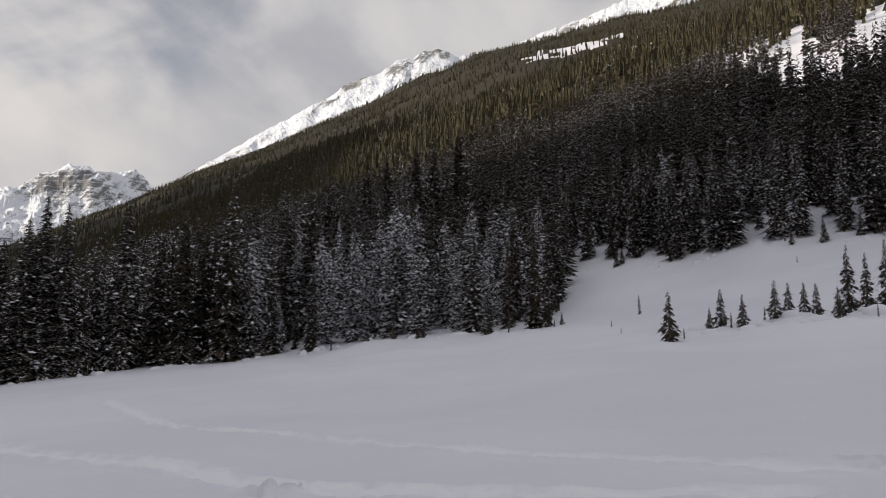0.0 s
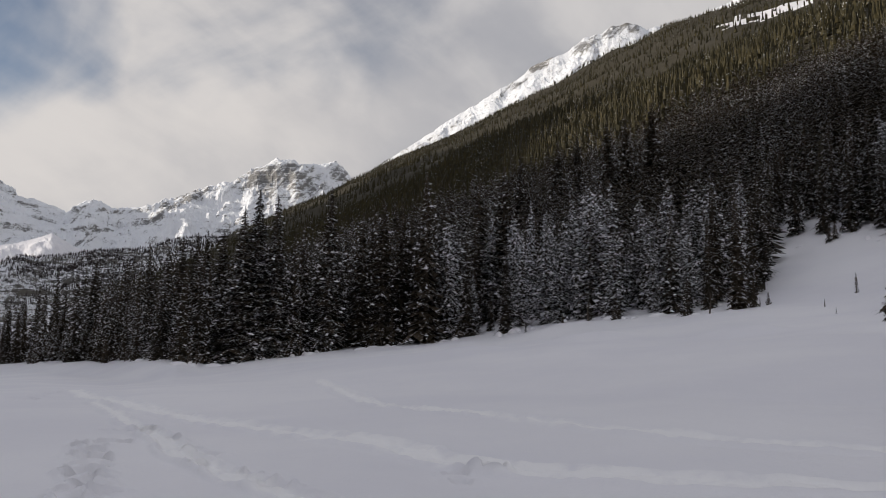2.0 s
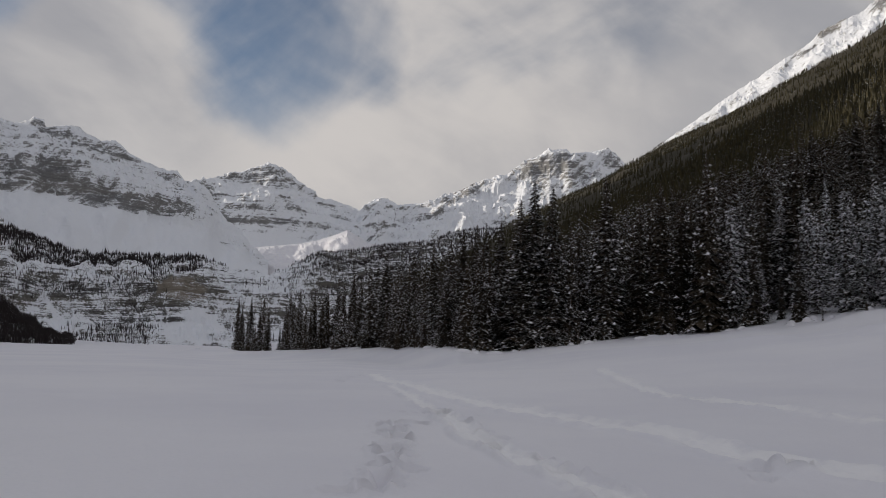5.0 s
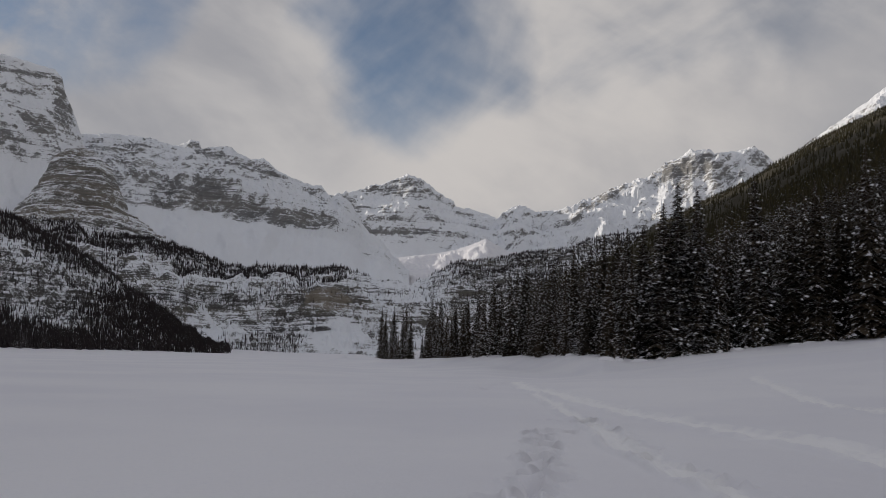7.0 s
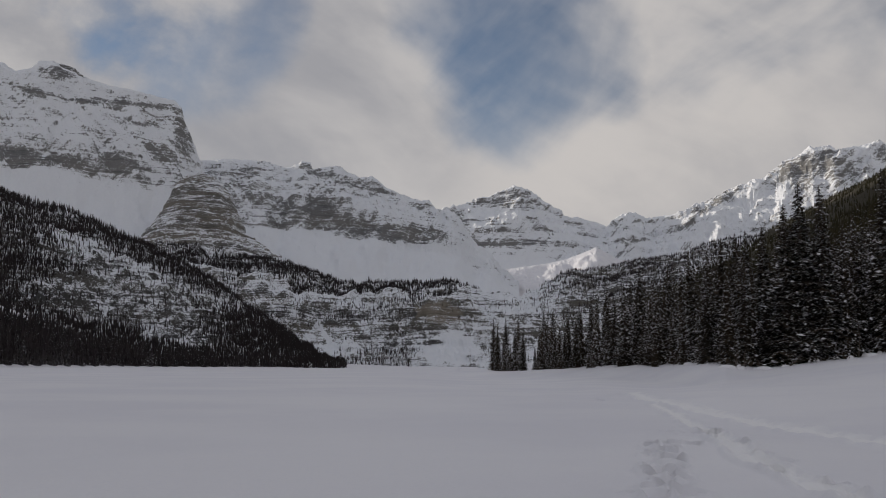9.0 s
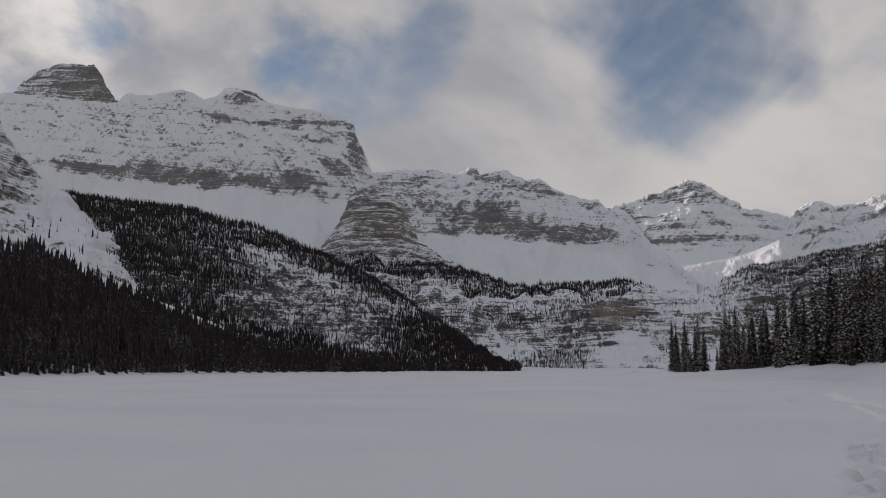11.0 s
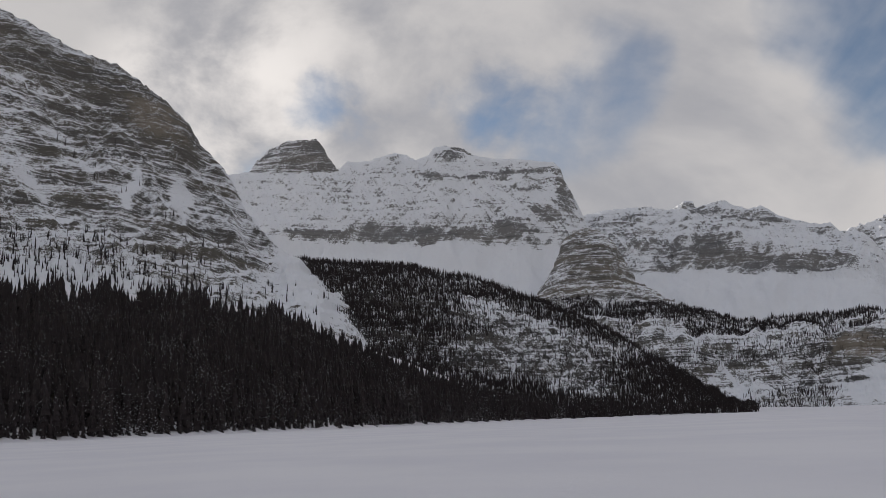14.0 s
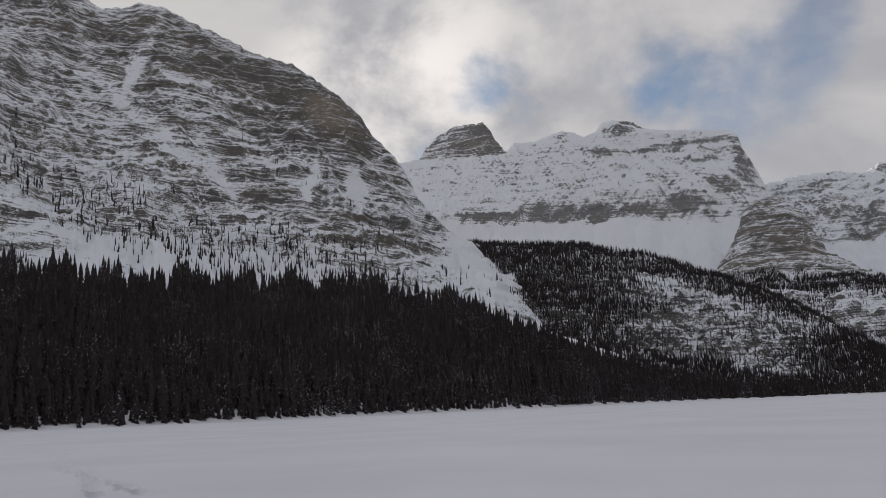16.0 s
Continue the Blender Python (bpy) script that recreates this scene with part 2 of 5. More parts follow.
def needle_material(name, a, b_col, frost_lo, frost_hi, grain):
    m, nt, b = material(name, 0.75)
    geo = nt.nodes.new("ShaderNodeNewGeometry")
    pos = geo.outputs["Position"]
    sep = nt.nodes.new("ShaderNodeSeparateXYZ")
    nt.links.new(geo.outputs["Normal"], sep.inputs[0])
    info = nt.nodes.new("ShaderNodeObjectInfo").outputs["Random"]
    stand = noise_tex(nt, pos, 0.11, 3)
    r = math_node(nt, "ADD", math_node(nt, "MULTIPLY", info, 0.4), math_node(nt, "MULTIPLY", stand, 0.8))
    r = math_node(nt, "ADD", r, math_node(nt, "MULTIPLY", math_node(nt, "SUBTRACT", geo.outputs["Random Per Island"], 0.5), 0.5))
    col = mix(nt, step(nt, r, 0.35, 0.85), a, b_col)
    col = mix(nt, step(nt, noise_tex(nt, pos, 3.0, 3), 0.45, 0.7), col, (a[0] * 0.5, a[1] * 0.5, a[2] * 0.5))
    up = math_node(nt, "ABSOLUTE", sep.outputs["Z"])
    fr = math_node(nt, "ADD", noise_tex(nt, scaled(nt, pos, 1, 1, 1.5), grain, 3, 0.6), math_node(nt, "MULTIPLY", up, 0.10))
    fr = math_node(nt, "ADD", fr, math_node(nt, "MULTIPLY", noise_tex(nt, pos, 0.035, 3), 0.30))
    nt.links.new(mix(nt, step(nt, fr, frost_lo, frost_hi), col, (0.80, 0.81, 0.84)), b.inputs["Base Color"])
    return m


def bark_material():
    m, nt, b = material("bark", 0.9)
    pos = nt.nodes.new("ShaderNodeNewGeometry").outputs["Position"]
    n = noise_tex(nt, scaled(nt, pos, 6, 6, 1.2), 1.5, 5)
    nt.links.new(mix(nt, n, (0.05, 0.04, 0.032), (0.13, 0.105, 0.085)), b.inputs["Base Color"])
    bump(nt, b, n, 0.6, 0.03)
    return m


SNOW = snow_material()
BARK = bark_material()
NEEDLES = needle_material("needles", (0.042, 0.034, 0.025), (0.074, 0.054, 0.034), 0.83, 0.86, 2.3)
FROSTED = needle_material("frosted_needles", (0.040, 0.034, 0.026), (0.066, 0.052, 0.036), 0.737, 0.772, 2.6)
DEEP_NEEDLES = needle_material("shaded_needles", (0.042, 0.033, 0.024), (0.070, 0.050, 0.031), 0.815, 0.845, 2.0)
# far needles are yellower: the olive of sunlit trees is in their colour
FAR_NEEDLES = needle_material("far_needles", (0.034, 0.029, 0.010), (0.060, 0.047, 0.015), 0.79, 0.93, 0.9)
SHORE_NEEDLES = needle_material("shore_needles", (0.028, 0.022, 0.023), (0.046, 0.036, 0.035), 0.82, 0.86, 1.3)
# rock colours: paler and greyer on the farther mountains
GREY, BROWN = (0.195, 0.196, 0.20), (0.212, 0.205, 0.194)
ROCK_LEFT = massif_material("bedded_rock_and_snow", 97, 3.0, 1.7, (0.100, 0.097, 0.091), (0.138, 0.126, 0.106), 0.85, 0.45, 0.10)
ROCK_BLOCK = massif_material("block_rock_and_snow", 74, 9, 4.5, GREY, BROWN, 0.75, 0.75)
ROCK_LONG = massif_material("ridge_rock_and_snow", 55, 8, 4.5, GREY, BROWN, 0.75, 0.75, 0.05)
ROCK_BUTTRESS = massif_material("buttress_rock", 64, 5.5, 3.0, (0.135, 0.130, 0.122), (0.19, 0.172, 0.145), 1.1, 0.4)
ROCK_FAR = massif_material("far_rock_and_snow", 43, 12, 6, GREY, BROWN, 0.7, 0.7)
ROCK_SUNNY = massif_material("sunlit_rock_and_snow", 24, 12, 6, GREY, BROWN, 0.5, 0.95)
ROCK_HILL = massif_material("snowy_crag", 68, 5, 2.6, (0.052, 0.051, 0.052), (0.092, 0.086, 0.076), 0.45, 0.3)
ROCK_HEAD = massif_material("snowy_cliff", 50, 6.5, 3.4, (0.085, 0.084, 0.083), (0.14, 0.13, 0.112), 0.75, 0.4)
ROCK_CAP = massif_material("bare_bedded_rock", 80, 8, 4, (0.17, 0.17, 0.173), (0.20, 0.19, 0.177), 0.9, 0.3)
ROCK_RIDGE = massif_material("windswept_ridge", 5, 14, 6, GREY, (0.19, 0.175, 0.15), 0.3, 1.0)
FLOOR = floor_material()


# ---- noise and meshes ----
PERM = np.random.RandomState(7).permutation(4096)


def perlin(x, y, seed=0):
    x, y = np.asarray(x, float), np.asarray(y, float)
    xi, yi = np.floor(x).astype(int), np.floor(y).astype(int)
    fx, fy = x - xi, y - yi
    u, v = fx * fx * fx * (fx * (fx * 6 - 15) + 10), fy * fy * fy * (fy * (fy * 6 - 15) + 10)

    def corner(dx, dy):
        h = PERM[(PERM[(xi + dx + seed * 131) % 4096] + yi + dy) % 4096] * (2 * math.pi / 4096)
        return np.cos(h) * (fx - dx) + np.sin(h) * (fy - dy)

    a, b = corner(0, 0), corner(1, 0)
    c, d = corner(0, 1), corner(1, 1)
    return 1.5 * ((a + (b - a) * u) + ((c + (d - c) * u) - (a + (b - a) * u)) * v)


def fbm(x, y, octaves=5, gain=0.5, seed=0):
    total, amp = 0.0, 1.0
    for i in range(octaves):
        total = total + amp * perlin(x * 2 ** i, y * 2 ** i, seed + i)
        amp *= gain
    return total


def ridged(x, y, octaves=5, gain=0.5, seed=0):
    total, amp = 0.0, 1.0
    for i in range(octaves):
        total = total + amp * (1 - 2 * np.abs(perlin(x * 2 ** i, y * 2 ** i, seed + i)))
        amp *= gain
    return total


def mesh_of(name, verts, faces, mats, index=None, smooth=False):
    """A mesh from arrays; faces all have the same number of corners."""
    me = bpy.data.meshes.new(name)
    verts, faces = np.asarray(verts, np.float32), np.asarray(faces, np.int32)
    k = faces.shape[1]
    me.vertices.add(len(verts))
    me.vertices.foreach_set("co", verts.ravel())
    me.loops.add(faces.size)
    me.loops.foreach_set("vertex_index", faces.ravel())
    me.polygons.add(len(faces))
    me.polygons.foreach_set("loop_start", np.arange(0, faces.size, k, dtype=np.int32))
    if index is not None:
        me.polygons.foreach_set("material_index", np.asarray(index, np.int32))
    me.polygons.foreach_set("use_smooth", np.full(len(faces), smooth))
    for m in mats:
        me.materials.append(m)
    me.update(calc_edges=True)
    me.validate()
    return me


def sheet_faces(rows, cols, closed=False):
    i, j = np.meshgrid(np.arange(rows - 1), np.arange(cols if closed else cols - 1), indexing="ij")
    a = (i * cols + j).ravel()
    b = (i * cols + (j + 1) % cols).ravel()
    return np.stack([a, b, b + cols, a + cols], 1)


# ---- the ground: frozen lake, bank, valley sides, one sheet ----
SHORE_AZ = [50, 55, 60, 66, 70, 76, 82, 92, 103, 113, 125, 145, 180]
SHORE_D = [1250, 1150, 1000, 840, 700, 520, 420, 345, 305, 280, 265, 300, 400]


def shore(az):
    return np.interp(az, SHORE_AZ, SHORE_D)


# packed trails: half-width, churn, points
PACKED = [(0.48, 0.8, [(-44, 60), (-28.3, 40.6), (-16.2, 27.9), (-8.8, 20.8), (-5.7, 18.0), (-3.8, 16.0), (-2.5, 15.0), (0.2, 13.9), (2.6, 13.2), (4.9, 13.0)]),
          (0.36, 0.6, [(-19, 50), (-9.7, 30.8), (-6.2, 26.5), (-3.1, 22.9), (-1.4, 20.8), (1.5, 17.9), (4.7, 15.9), (6.5, 14.9), (11.5, 14.1)]),
          (0.26, 0.45, [(-24, 35), (-13.3, 21.6), (-8.2, 14.9), (-6.5, 13.0), (-4.8, 11.3), (-4.0, 10.5), (-1, 6.5)])]
STEPS = [((-29, 37), (-39, 53), 34, 0.35), ((-12.8, 20.8), (-11.2, 18.8), 9, 0.45), ((-11.2, 17.0), (-10.4, 15.6), 7, 0.35), ((-10.4, 15.6), (-6.0, 8.6), 30, 0.24),
         ((-13.3, 21.6), (-4.1, 10.6), 10, 0.3), ((-3.1, 15.0), (-2.5, 13.8), 6, 0.4), ((-64, -22.6), (-34, -11.2), 34, 0.3), ((-36, -12.6), (-21.5, -5.4), 34, 0.12), ((-33, -10.4), (-21, -6.4), 26, 0.12), ((7, 16.0), (13, 13.5), 60, 1.2)]


def near_line(x, y, pts):
    best = np.full(x.shape, 1e9)
    for (ax, ay), (bx, by) in zip(pts, pts[1:]):
        dx, dy = bx - ax, by - ay
        t = np.clip(((x - ax) * dx + (y - ay) * dy) / (dx * dx + dy * dy), 0, 1)
        best = np.minimum(best, np.hypot(x - ax - t * dx, y - ay - t * dy))
    return best


# open snow on the wooded slope: azimuth, distance, half-widths in degrees and metres
CLEARINGS = [(-19.6, 290, 1.2, 46), (-21.2, 286, 1.4, 58), (-23.2, 282, 1.5, 66), (-25.3, 226, 1.3, 42), (-26.3, 250, 1.1, 54), (-27.7, 266, 1.4, 74), (-28.8, 326, 1.2, 60), (3.0, 380, 0.4, 24), (8.7, 496, 0.35, 24), (-6.6, 858, 0.8, 36), (-8.7, 866, 1.2, 42), (-10.5, 858, 1.0, 42), (-11.8, 928, 0.9, 44)]
# snow-covered boulders and stumps round which the snow is heaped: x, y, radius, height
HUMPS = [(6, 58, 2.5, 0.55), (12, 52, 2.0, 0.4), (-4, 66, 3.0, 0.6), (22, 50, 3.0, 0.6), (27, 47, 2.4, 0.5), (-9, 96, 3.2, 0.4), (-20, 98, 2.5, 0.35), (-32, 104, 2.2, 0.4), (31, 62, 2.2, 0.7), (26, 64, 2.0, 0.6), (-14, 70, 2.8, 0.5)]


def clearing(x, y):
    """True where the slope is bare of trees."""
    az, d = np.degrees(np.arctan2(-x, y)), np.hypot(x, y)
    wob = 0.35 * fbm(x / 30.0, y / 30.0, 3, seed=71) + 0.5 * fbm(x / 9.0, y / 9.0, 3, seed=72)
    out = np.zeros(np.shape(x), bool)
    for a, dd, wa, wd in CLEARINGS:
        out |= ((az - a) / wa) ** 2 + ((d - dd) / wd) ** 2 < 1 + 2 * wob
    return out


def wooded(x, y):
    """True under the dense woods."""
    az, d = np.degrees(np.arctan2(-x, y)), np.hypot(x, y)
    p = y * math.sin(radians(AXIS)) + x * math.cos(radians(AXIS))
    right = (az < 34) & (az > -60) & (d > edge(az) + 15) & (p > 30) & (p < 1480) & ~clearing(x, y)
    left = (az > 60) & (az < 150) & (d > shore(az) + 9) & (d < shore(az) + 0.92 * wood_depth(az))
    return right | left


# edge of the wood on the right bank: azimuth and distance
EDGE_AZ = [-40, -28, -24, -20, -17, -14, -11, -8.1, -7.9, -5.8, 2.4, 8.4, 18.6, 27, 30, 35, 39, 43, 46.7]
EDGE_D = [109, 109, 108, 113, 114, 116, 122, 124, 86, 85, 95, 110, 115, 114, 108, 150, 185, 205, 215]


def edge(az):
    return np.interp(az, EDGE_AZ, EDGE_D)


def wood_depth(az):
    return np.interp(az, [56, 62, 68, 72, 78, 84, 90, 128], [20, 40, 110, 175, 260, 285, 292, 300]) * (1 + 0.18 * perlin(az / 1.3, az * 0 + 0.5, 60) + 0.13 * perlin(az / 0.4, az * 0 + 2.5, 61))


def ground_z(x, y):
    x, y = np.asarray(x, float), np.asarray(y, float)
    s, c = math.sin(radians(AXIS)), math.cos(radians(AXIS))
    p, d = y * s + x * c, np.hypot(x, y)
    az = np.degrees(np.arctan2(-x, y))
    az = np.where(az < -160, az + 360, az)
    right = np.interp(p, [8, 22, 36, 50, 66, 82, 97, 120, 160, 1430, 1520, 2600], [0, 0.9, 3.0, 4.8, 7.2, 11.2, 16.6, 29.0, 50, 730, 743, 300])
    right = right + np.clip((p - 90) / 200, 0, 1) * (16 * fbm(x / 210, y / 210, 4, seed=3)) + np.clip((p - 20) / 60, 0, 1) * 0.6 * fbm(x / 14, y / 14, 3, seed=9)
    # the slope stands highest where its woods meet the sky
    right = right * (1 + np.clip((p - 160) / 1270, 0, 1) * np.interp(az, [-30, -17, -12, -5.6, -2.2, 0.8, 6.6, 11, 17, 20, 24, 28, 34], [0, 0.005, 0.025, 0.055, 0.075, 0.06, 0.03, 0.01, -0.012, -0.045, -0.08, -0.12, -0.14]))
    beyond = d - shore(az)
    k = np.interp(az, [50, 66, 74, 84, 90, 180], [0.03, 0.05, 0.15, 0.28, 0.31, 0.30])
    left = k * np.clip(beyond, 0, 330) + np.clip(beyond, 0, 6) * 0.15
    z = np.where(az > AXIS, np.maximum(left, right * 0), right)
    z = z + np.clip(-p - 60, 0, 400) * 0.25 * ((az > 140) | (az < -60))
    drift = 0.05 * fbm(x / 5.0, y / 5.0, 3, seed=5) + 0.10 * fbm(x / 17.0, y / 17.0, 2, seed=6)
    z = z + drift * np.interp(p, [-30, 12], [0.35, 1.0])
    # low bank under the strip of wood that runs out into the lake
    tip = np.clip((az - 27) / 4, 0, 1) * np.clip((49.0 - az) / 2, 0, 1) * np.clip((d - edge(az) + 26) / 24, 0, 1) * (d < 700)
    z = z + 1.25 * tip * tip * (3 - 2 * tip)
    # the shore under the wood's edge lies lower
    z = z - np.interp(az, [3, 9, 26, 34, 38, 46, 49], [0, 0.9, 0.8, 1.0, 0.4, 0.3, 0]) * np.clip((d - 55) / 40, 0, 1)
    for hx, hy, r, h in HUMPS:
        z = z + h * np.exp(-(((x - hx) ** 2 + (y - hy) ** 2) / (r * r)) ** 1.5)
    return z


def snow_marks(x, y):
    """Packed ski trails and trodden steps near the camera."""
    dz = np.zeros(x.shape)
    for n, (half, churn, pts) in enumerate(PACKED):
        r = near_line(x + 0.3 * perlin(x / 4, y / 4, 40 + n), y + 0.3 * perlin(x / 4, y / 4, 50 + n), pts) / half
        rough = fbm(x / 1.1, y / 1.1, 3, seed=20 + n)
        dz += 0.09 * np.exp(-r ** 4) * (0.3 + 1.5 * churn * rough) - 0.05 * np.exp(-((r - 0.5) / 0.25) ** 2) + 0.08 * (1 + 0.6 * rough) * np.exp(-((r - 1.15) / 0.3) ** 2)
    rng = random.Random(4)
    for (ax, ay), (bx, by), count, spread in STEPS:
        for i in range(count):
            t = (i + rng.uniform(-0.2, 0.2)) / count
            px, py = ax + (bx - ax) * t + rng.gauss(0, spread * 0.6), ay + (by - ay) * t + rng.gauss(0, spread * 0.6)
            size = rng.uniform(0.13, 0.21)
            near = (np.abs(x - px) < 1.2) & (np.abs(y - py) < 1.2)
            r = np.hypot(x[near] - px, y[near] - py)
            dz[near] += -0.30 * np.exp(-(r / size) ** 3) + 0.06 * np.exp(-((r - 1.5 * size) / (0.5 * size)) ** 2)
    return dz


def build_ground():
    az = np.concatenate([np.arange(-34, 4, 0.4), np.arange(4, 60, 0.2), np.arange(60, 103, 0.8), np.arange(103, 112, 0.25), np.arange(112, 124, 0.8), np.arange(124, 326, 3.0)])
    d = [0.0, 1.5, 3.0, 4.5]
    while d[-1] < 60:
        d.append(max(d[-1] * 1.0105, d[-1] + 0.06))
    while d[-1] < 4900:
        d.append(d[-1] * (1.018 if 220 < d[-1] < 1250 else 1.035))
    d = np.array(d)
    A, D = np.meshgrid(az, d)
    x, y = polar(A, D)
    z = ground_z(x, y)
    close = D < 62
    z[close] += snow_marks(x[close], y[close])
    faces = sheet_faces(len(d), len(az), True)
    cx, cy = x.ravel()[faces[:, 0]], y.ravel()[faces[:, 0]]
    index = np.where(wooded(cx + 0.01, cy), 1, 0)
    packed = np.zeros(D.shape)
    for half, churn, pts in PACKED:
        r = near_line(x[close], y[close], pts) / half + 0.35 * fbm(x[close] / 0.9, y[close] / 0.9, 3, seed=88)
        packed[close] = np.maximum(packed[close], np.clip(1.5 - r, 0, 1))
    me = mesh_of("ground", np.stack([x, y, z], -1).reshape(-1, 3), faces, [SNOW, FLOOR], index, smooth=True)
    me.attributes.new("packed", "FLOAT", "POINT").data.foreach_set("value", packed.ravel().astype(np.float32))
    return tagged(new("ground", me), "wind-packed snow over a frozen lake and valley sides, crossed by ski trails", "snow", kind="structure")


build_ground()


# ---- mountains ----
def terrace(z, side, bed, amount, dip, seed):
    """Turns a face into ledges of uneven hardness, bed metres apart."""
    q = (z + dip * side + 0.35 * bed * fbm(side / (14 * bed), z / (14 * bed), 4, 0.55, seed=seed)) / bed
    f = q - np.floor(q)
    hard = np.clip(0.40 + 1.2 * fbm(np.floor(q) * 0.73, side / (5 * bed), 3, seed=seed + 7), 0, 1)
    st = np.clip((f - 0.52) / 0.16, 0, 1)
    return z + amount * hard * bed * (st * st * (3 - 2 * st) - f)


def mountain(name, label, crest, near, far, foot, profile, mat, cols, rows, relief=30, gully=60, beds=(), ragged=0.05, spur=0, slant=0.0, apron=0.0, back=600, fall=0.55, seed=1, dip=0.0, smooth=1.6, base=0.2, patches=(), steep=0.22, ribbed=0.10):
    """A mountain seen across the valley. crest: (azimuth, elevation) of its skyline; near, far, foot: distances of foot and crest and the foot's elevation,
    at the smaller and the larger azimuth; profile: (way up the face, share of the height); gully: metres between ribs; beds: (metres between ledges, strength);
    apron: way up to which the face is smooth snow; base: share of bare rock; patches: where rock lies bare or buried, as (azimuth, elevation, half-widths in
    degrees, slope down to the right in degrees, amount)."""
    ca, ce = np.array([c[0] for c in crest], float), np.array([c[1] for c in crest], float)
    az = np.linspace(ca.min(), ca.max(), cols)
    order = np.argsort(ca)
    el = np.interp(az, ca[order], ce[order])
    ends = [az[0], az[-1]]
    n0, n1 = np.interp(az, ends, near), np.interp(az, ends, far)
    n1 = n1 * (1 + 0.015 * fbm(az / 7.0, az * 0 + seed, 2, seed=seed))
    el = el + ragged * fbm(az / 0.5, az * 0 + 0.3, 4, 0.6, seed=seed + 3)
    zc = n1 * np.tan(np.radians(el)) + 1.65
    low = np.interp(az, [q[0] for q in foot], [q[1] for q in foot]) if len(foot) > 2 else np.interp(az, ends, foot)
    zf = n0 * np.tan(np.radians(low))
    v = np.linspace(0, 1, rows)[:, None]
    side = np.radians(az) * n1.mean() + 0 * v
    lift = v + 0.05 * fbm(side / (2.5 * gully), v * 3, 3, seed=seed + 29) * np.clip(v / 0.1, 0, 1) * np.clip((1 - v) / 0.15, 0, 1)
    share = np.interp(lift, [q[0] for q in profile], [q[1] for q in profile])
    d = n0 + (n1 - n0) * v
    half = max(2, int(smooth / (az[1] - az[0])))
    wide = np.convolve(np.pad(zc, half, mode="edge"), np.hanning(2 * half + 1) / np.hanning(2 * half + 1).sum(), mode="valid")
    cap = np.clip((v - 0.90) / 0.10, 0, 1)
    z = zf + (wide * (1 - cap) + zc * cap - zf) * share
    top = np.clip((1 - v) / 0.08, 0, 1)
    env = (0.12 + 0.88 * np.clip((v - apron) / 0.08, 0, 1)) * np.clip(v / 0.06, 0, 1) * top
    wob = side + slant * z + 0.4 * gully * fbm(side / (2.2 * gully), z / (2.2 * gully), 3, seed=seed + 11)
    ribs = ridged(wob / gully, z / (1.2 * gully), 4, 0.52, seed=seed + 17)
    rough = ridged(side / (0.35 * gully), z / (0.35 * gully), 3, 0.5, seed=seed + 23)
    big = ridged(side / (4 * gully) + 0.1 * fbm(side / gully, z / gully, 2, seed=seed + 5), z / (12 * gully), 2, 0.4, seed=seed + 43)
    bell = np.clip(v / 0.3, 0, 1) * np.clip((1 - v) / 0.3, 0, 1)
    z = z + env * relief * (0.5 * ribs + 0.16 * rough) + spur * bell * big
    for k, (bed, amount) in enumerate(beds):
        z = z + env * (terrace(z, side, bed, amount, dip, seed + 60 + 9 * k) - z)
    # bare rock: on steep ground, on ribs and in the named patches; none on the apron
    pitch = np.gradient(z, axis=0) / np.gradient(d, axis=0)
    rise = np.degrees(np.arctan2(z - 1.65, d))
    wa = az + 0.30 * fbm(az / 0.9 + 0 * v, rise / 0.9, 5, 0.6, seed=seed + 81)
    we = rise + 0.22 * fbm(az / 0.9 + 0 * v, rise / 0.9, 5, 0.6, seed=seed + 91)
    bare = base + steep * np.clip(pitch / np.median(pitch) - 1, -1, 1.2) + ribbed * (ribs - ribs.mean()) - 0.7 * np.clip((apron - lift) / 0.05, 0, 1)
    for a, e, ra, re, tilt, amount in patches:
        c, s = math.cos(radians(tilt)), math.sin(radians(tilt))
        r2 = (((a - wa) * c - (we - e) * s) / ra) ** 2 + (((a - wa) * s + (we - e) * c) / re) ** 2
        bare = bare + amount * np.exp(-r2 * r2)
    ochre = np.clip((bare - 1.4) / 0.3, 0, 1)
    bare = np.where(bare > 0.45, 0.45 + 0.33 * np.tanh((bare - 0.45) / 0.55), bare)
    ochre = np.vstack([ochre[:1], ochre, ochre[-1:], ochre[-1:], ochre[-1:], ochre[-1:]])
    bare = np.vstack([bare[:1], bare, bare[-1:], bare[-1:], bare[-1:], bare[-1:]])
    bv = np.array([0.05, 0.2, 0.5, 1.0])[:, None]
    # skirt into the ground in front, far side behind
    d = np.vstack([n0[None] - 4, d, n1 + back * bv])
    z = np.vstack([zf[None] - 160, z, zc - fall * back * bv])
    x, y = polar(az + 0 * d, d)
    me = mesh_of(name, np.stack([x, y, z], -1).reshape(-1, 3), sheet_faces(*d.shape), [mat])
    me.attributes.new("bare", "FLOAT", "POINT").data.foreach_set("value", bare.ravel().astype(np.float32))
    me.attributes.new("ochre", "FLOAT", "POINT").data.foreach_set("value", ochre.ravel().astype(np.float32))
    tagged(new(name, me), label, "mountain", kind="structure")
    return x[1:rows + 1], y[1:rows + 1], z[1:rows + 1], az, v[:, 0]


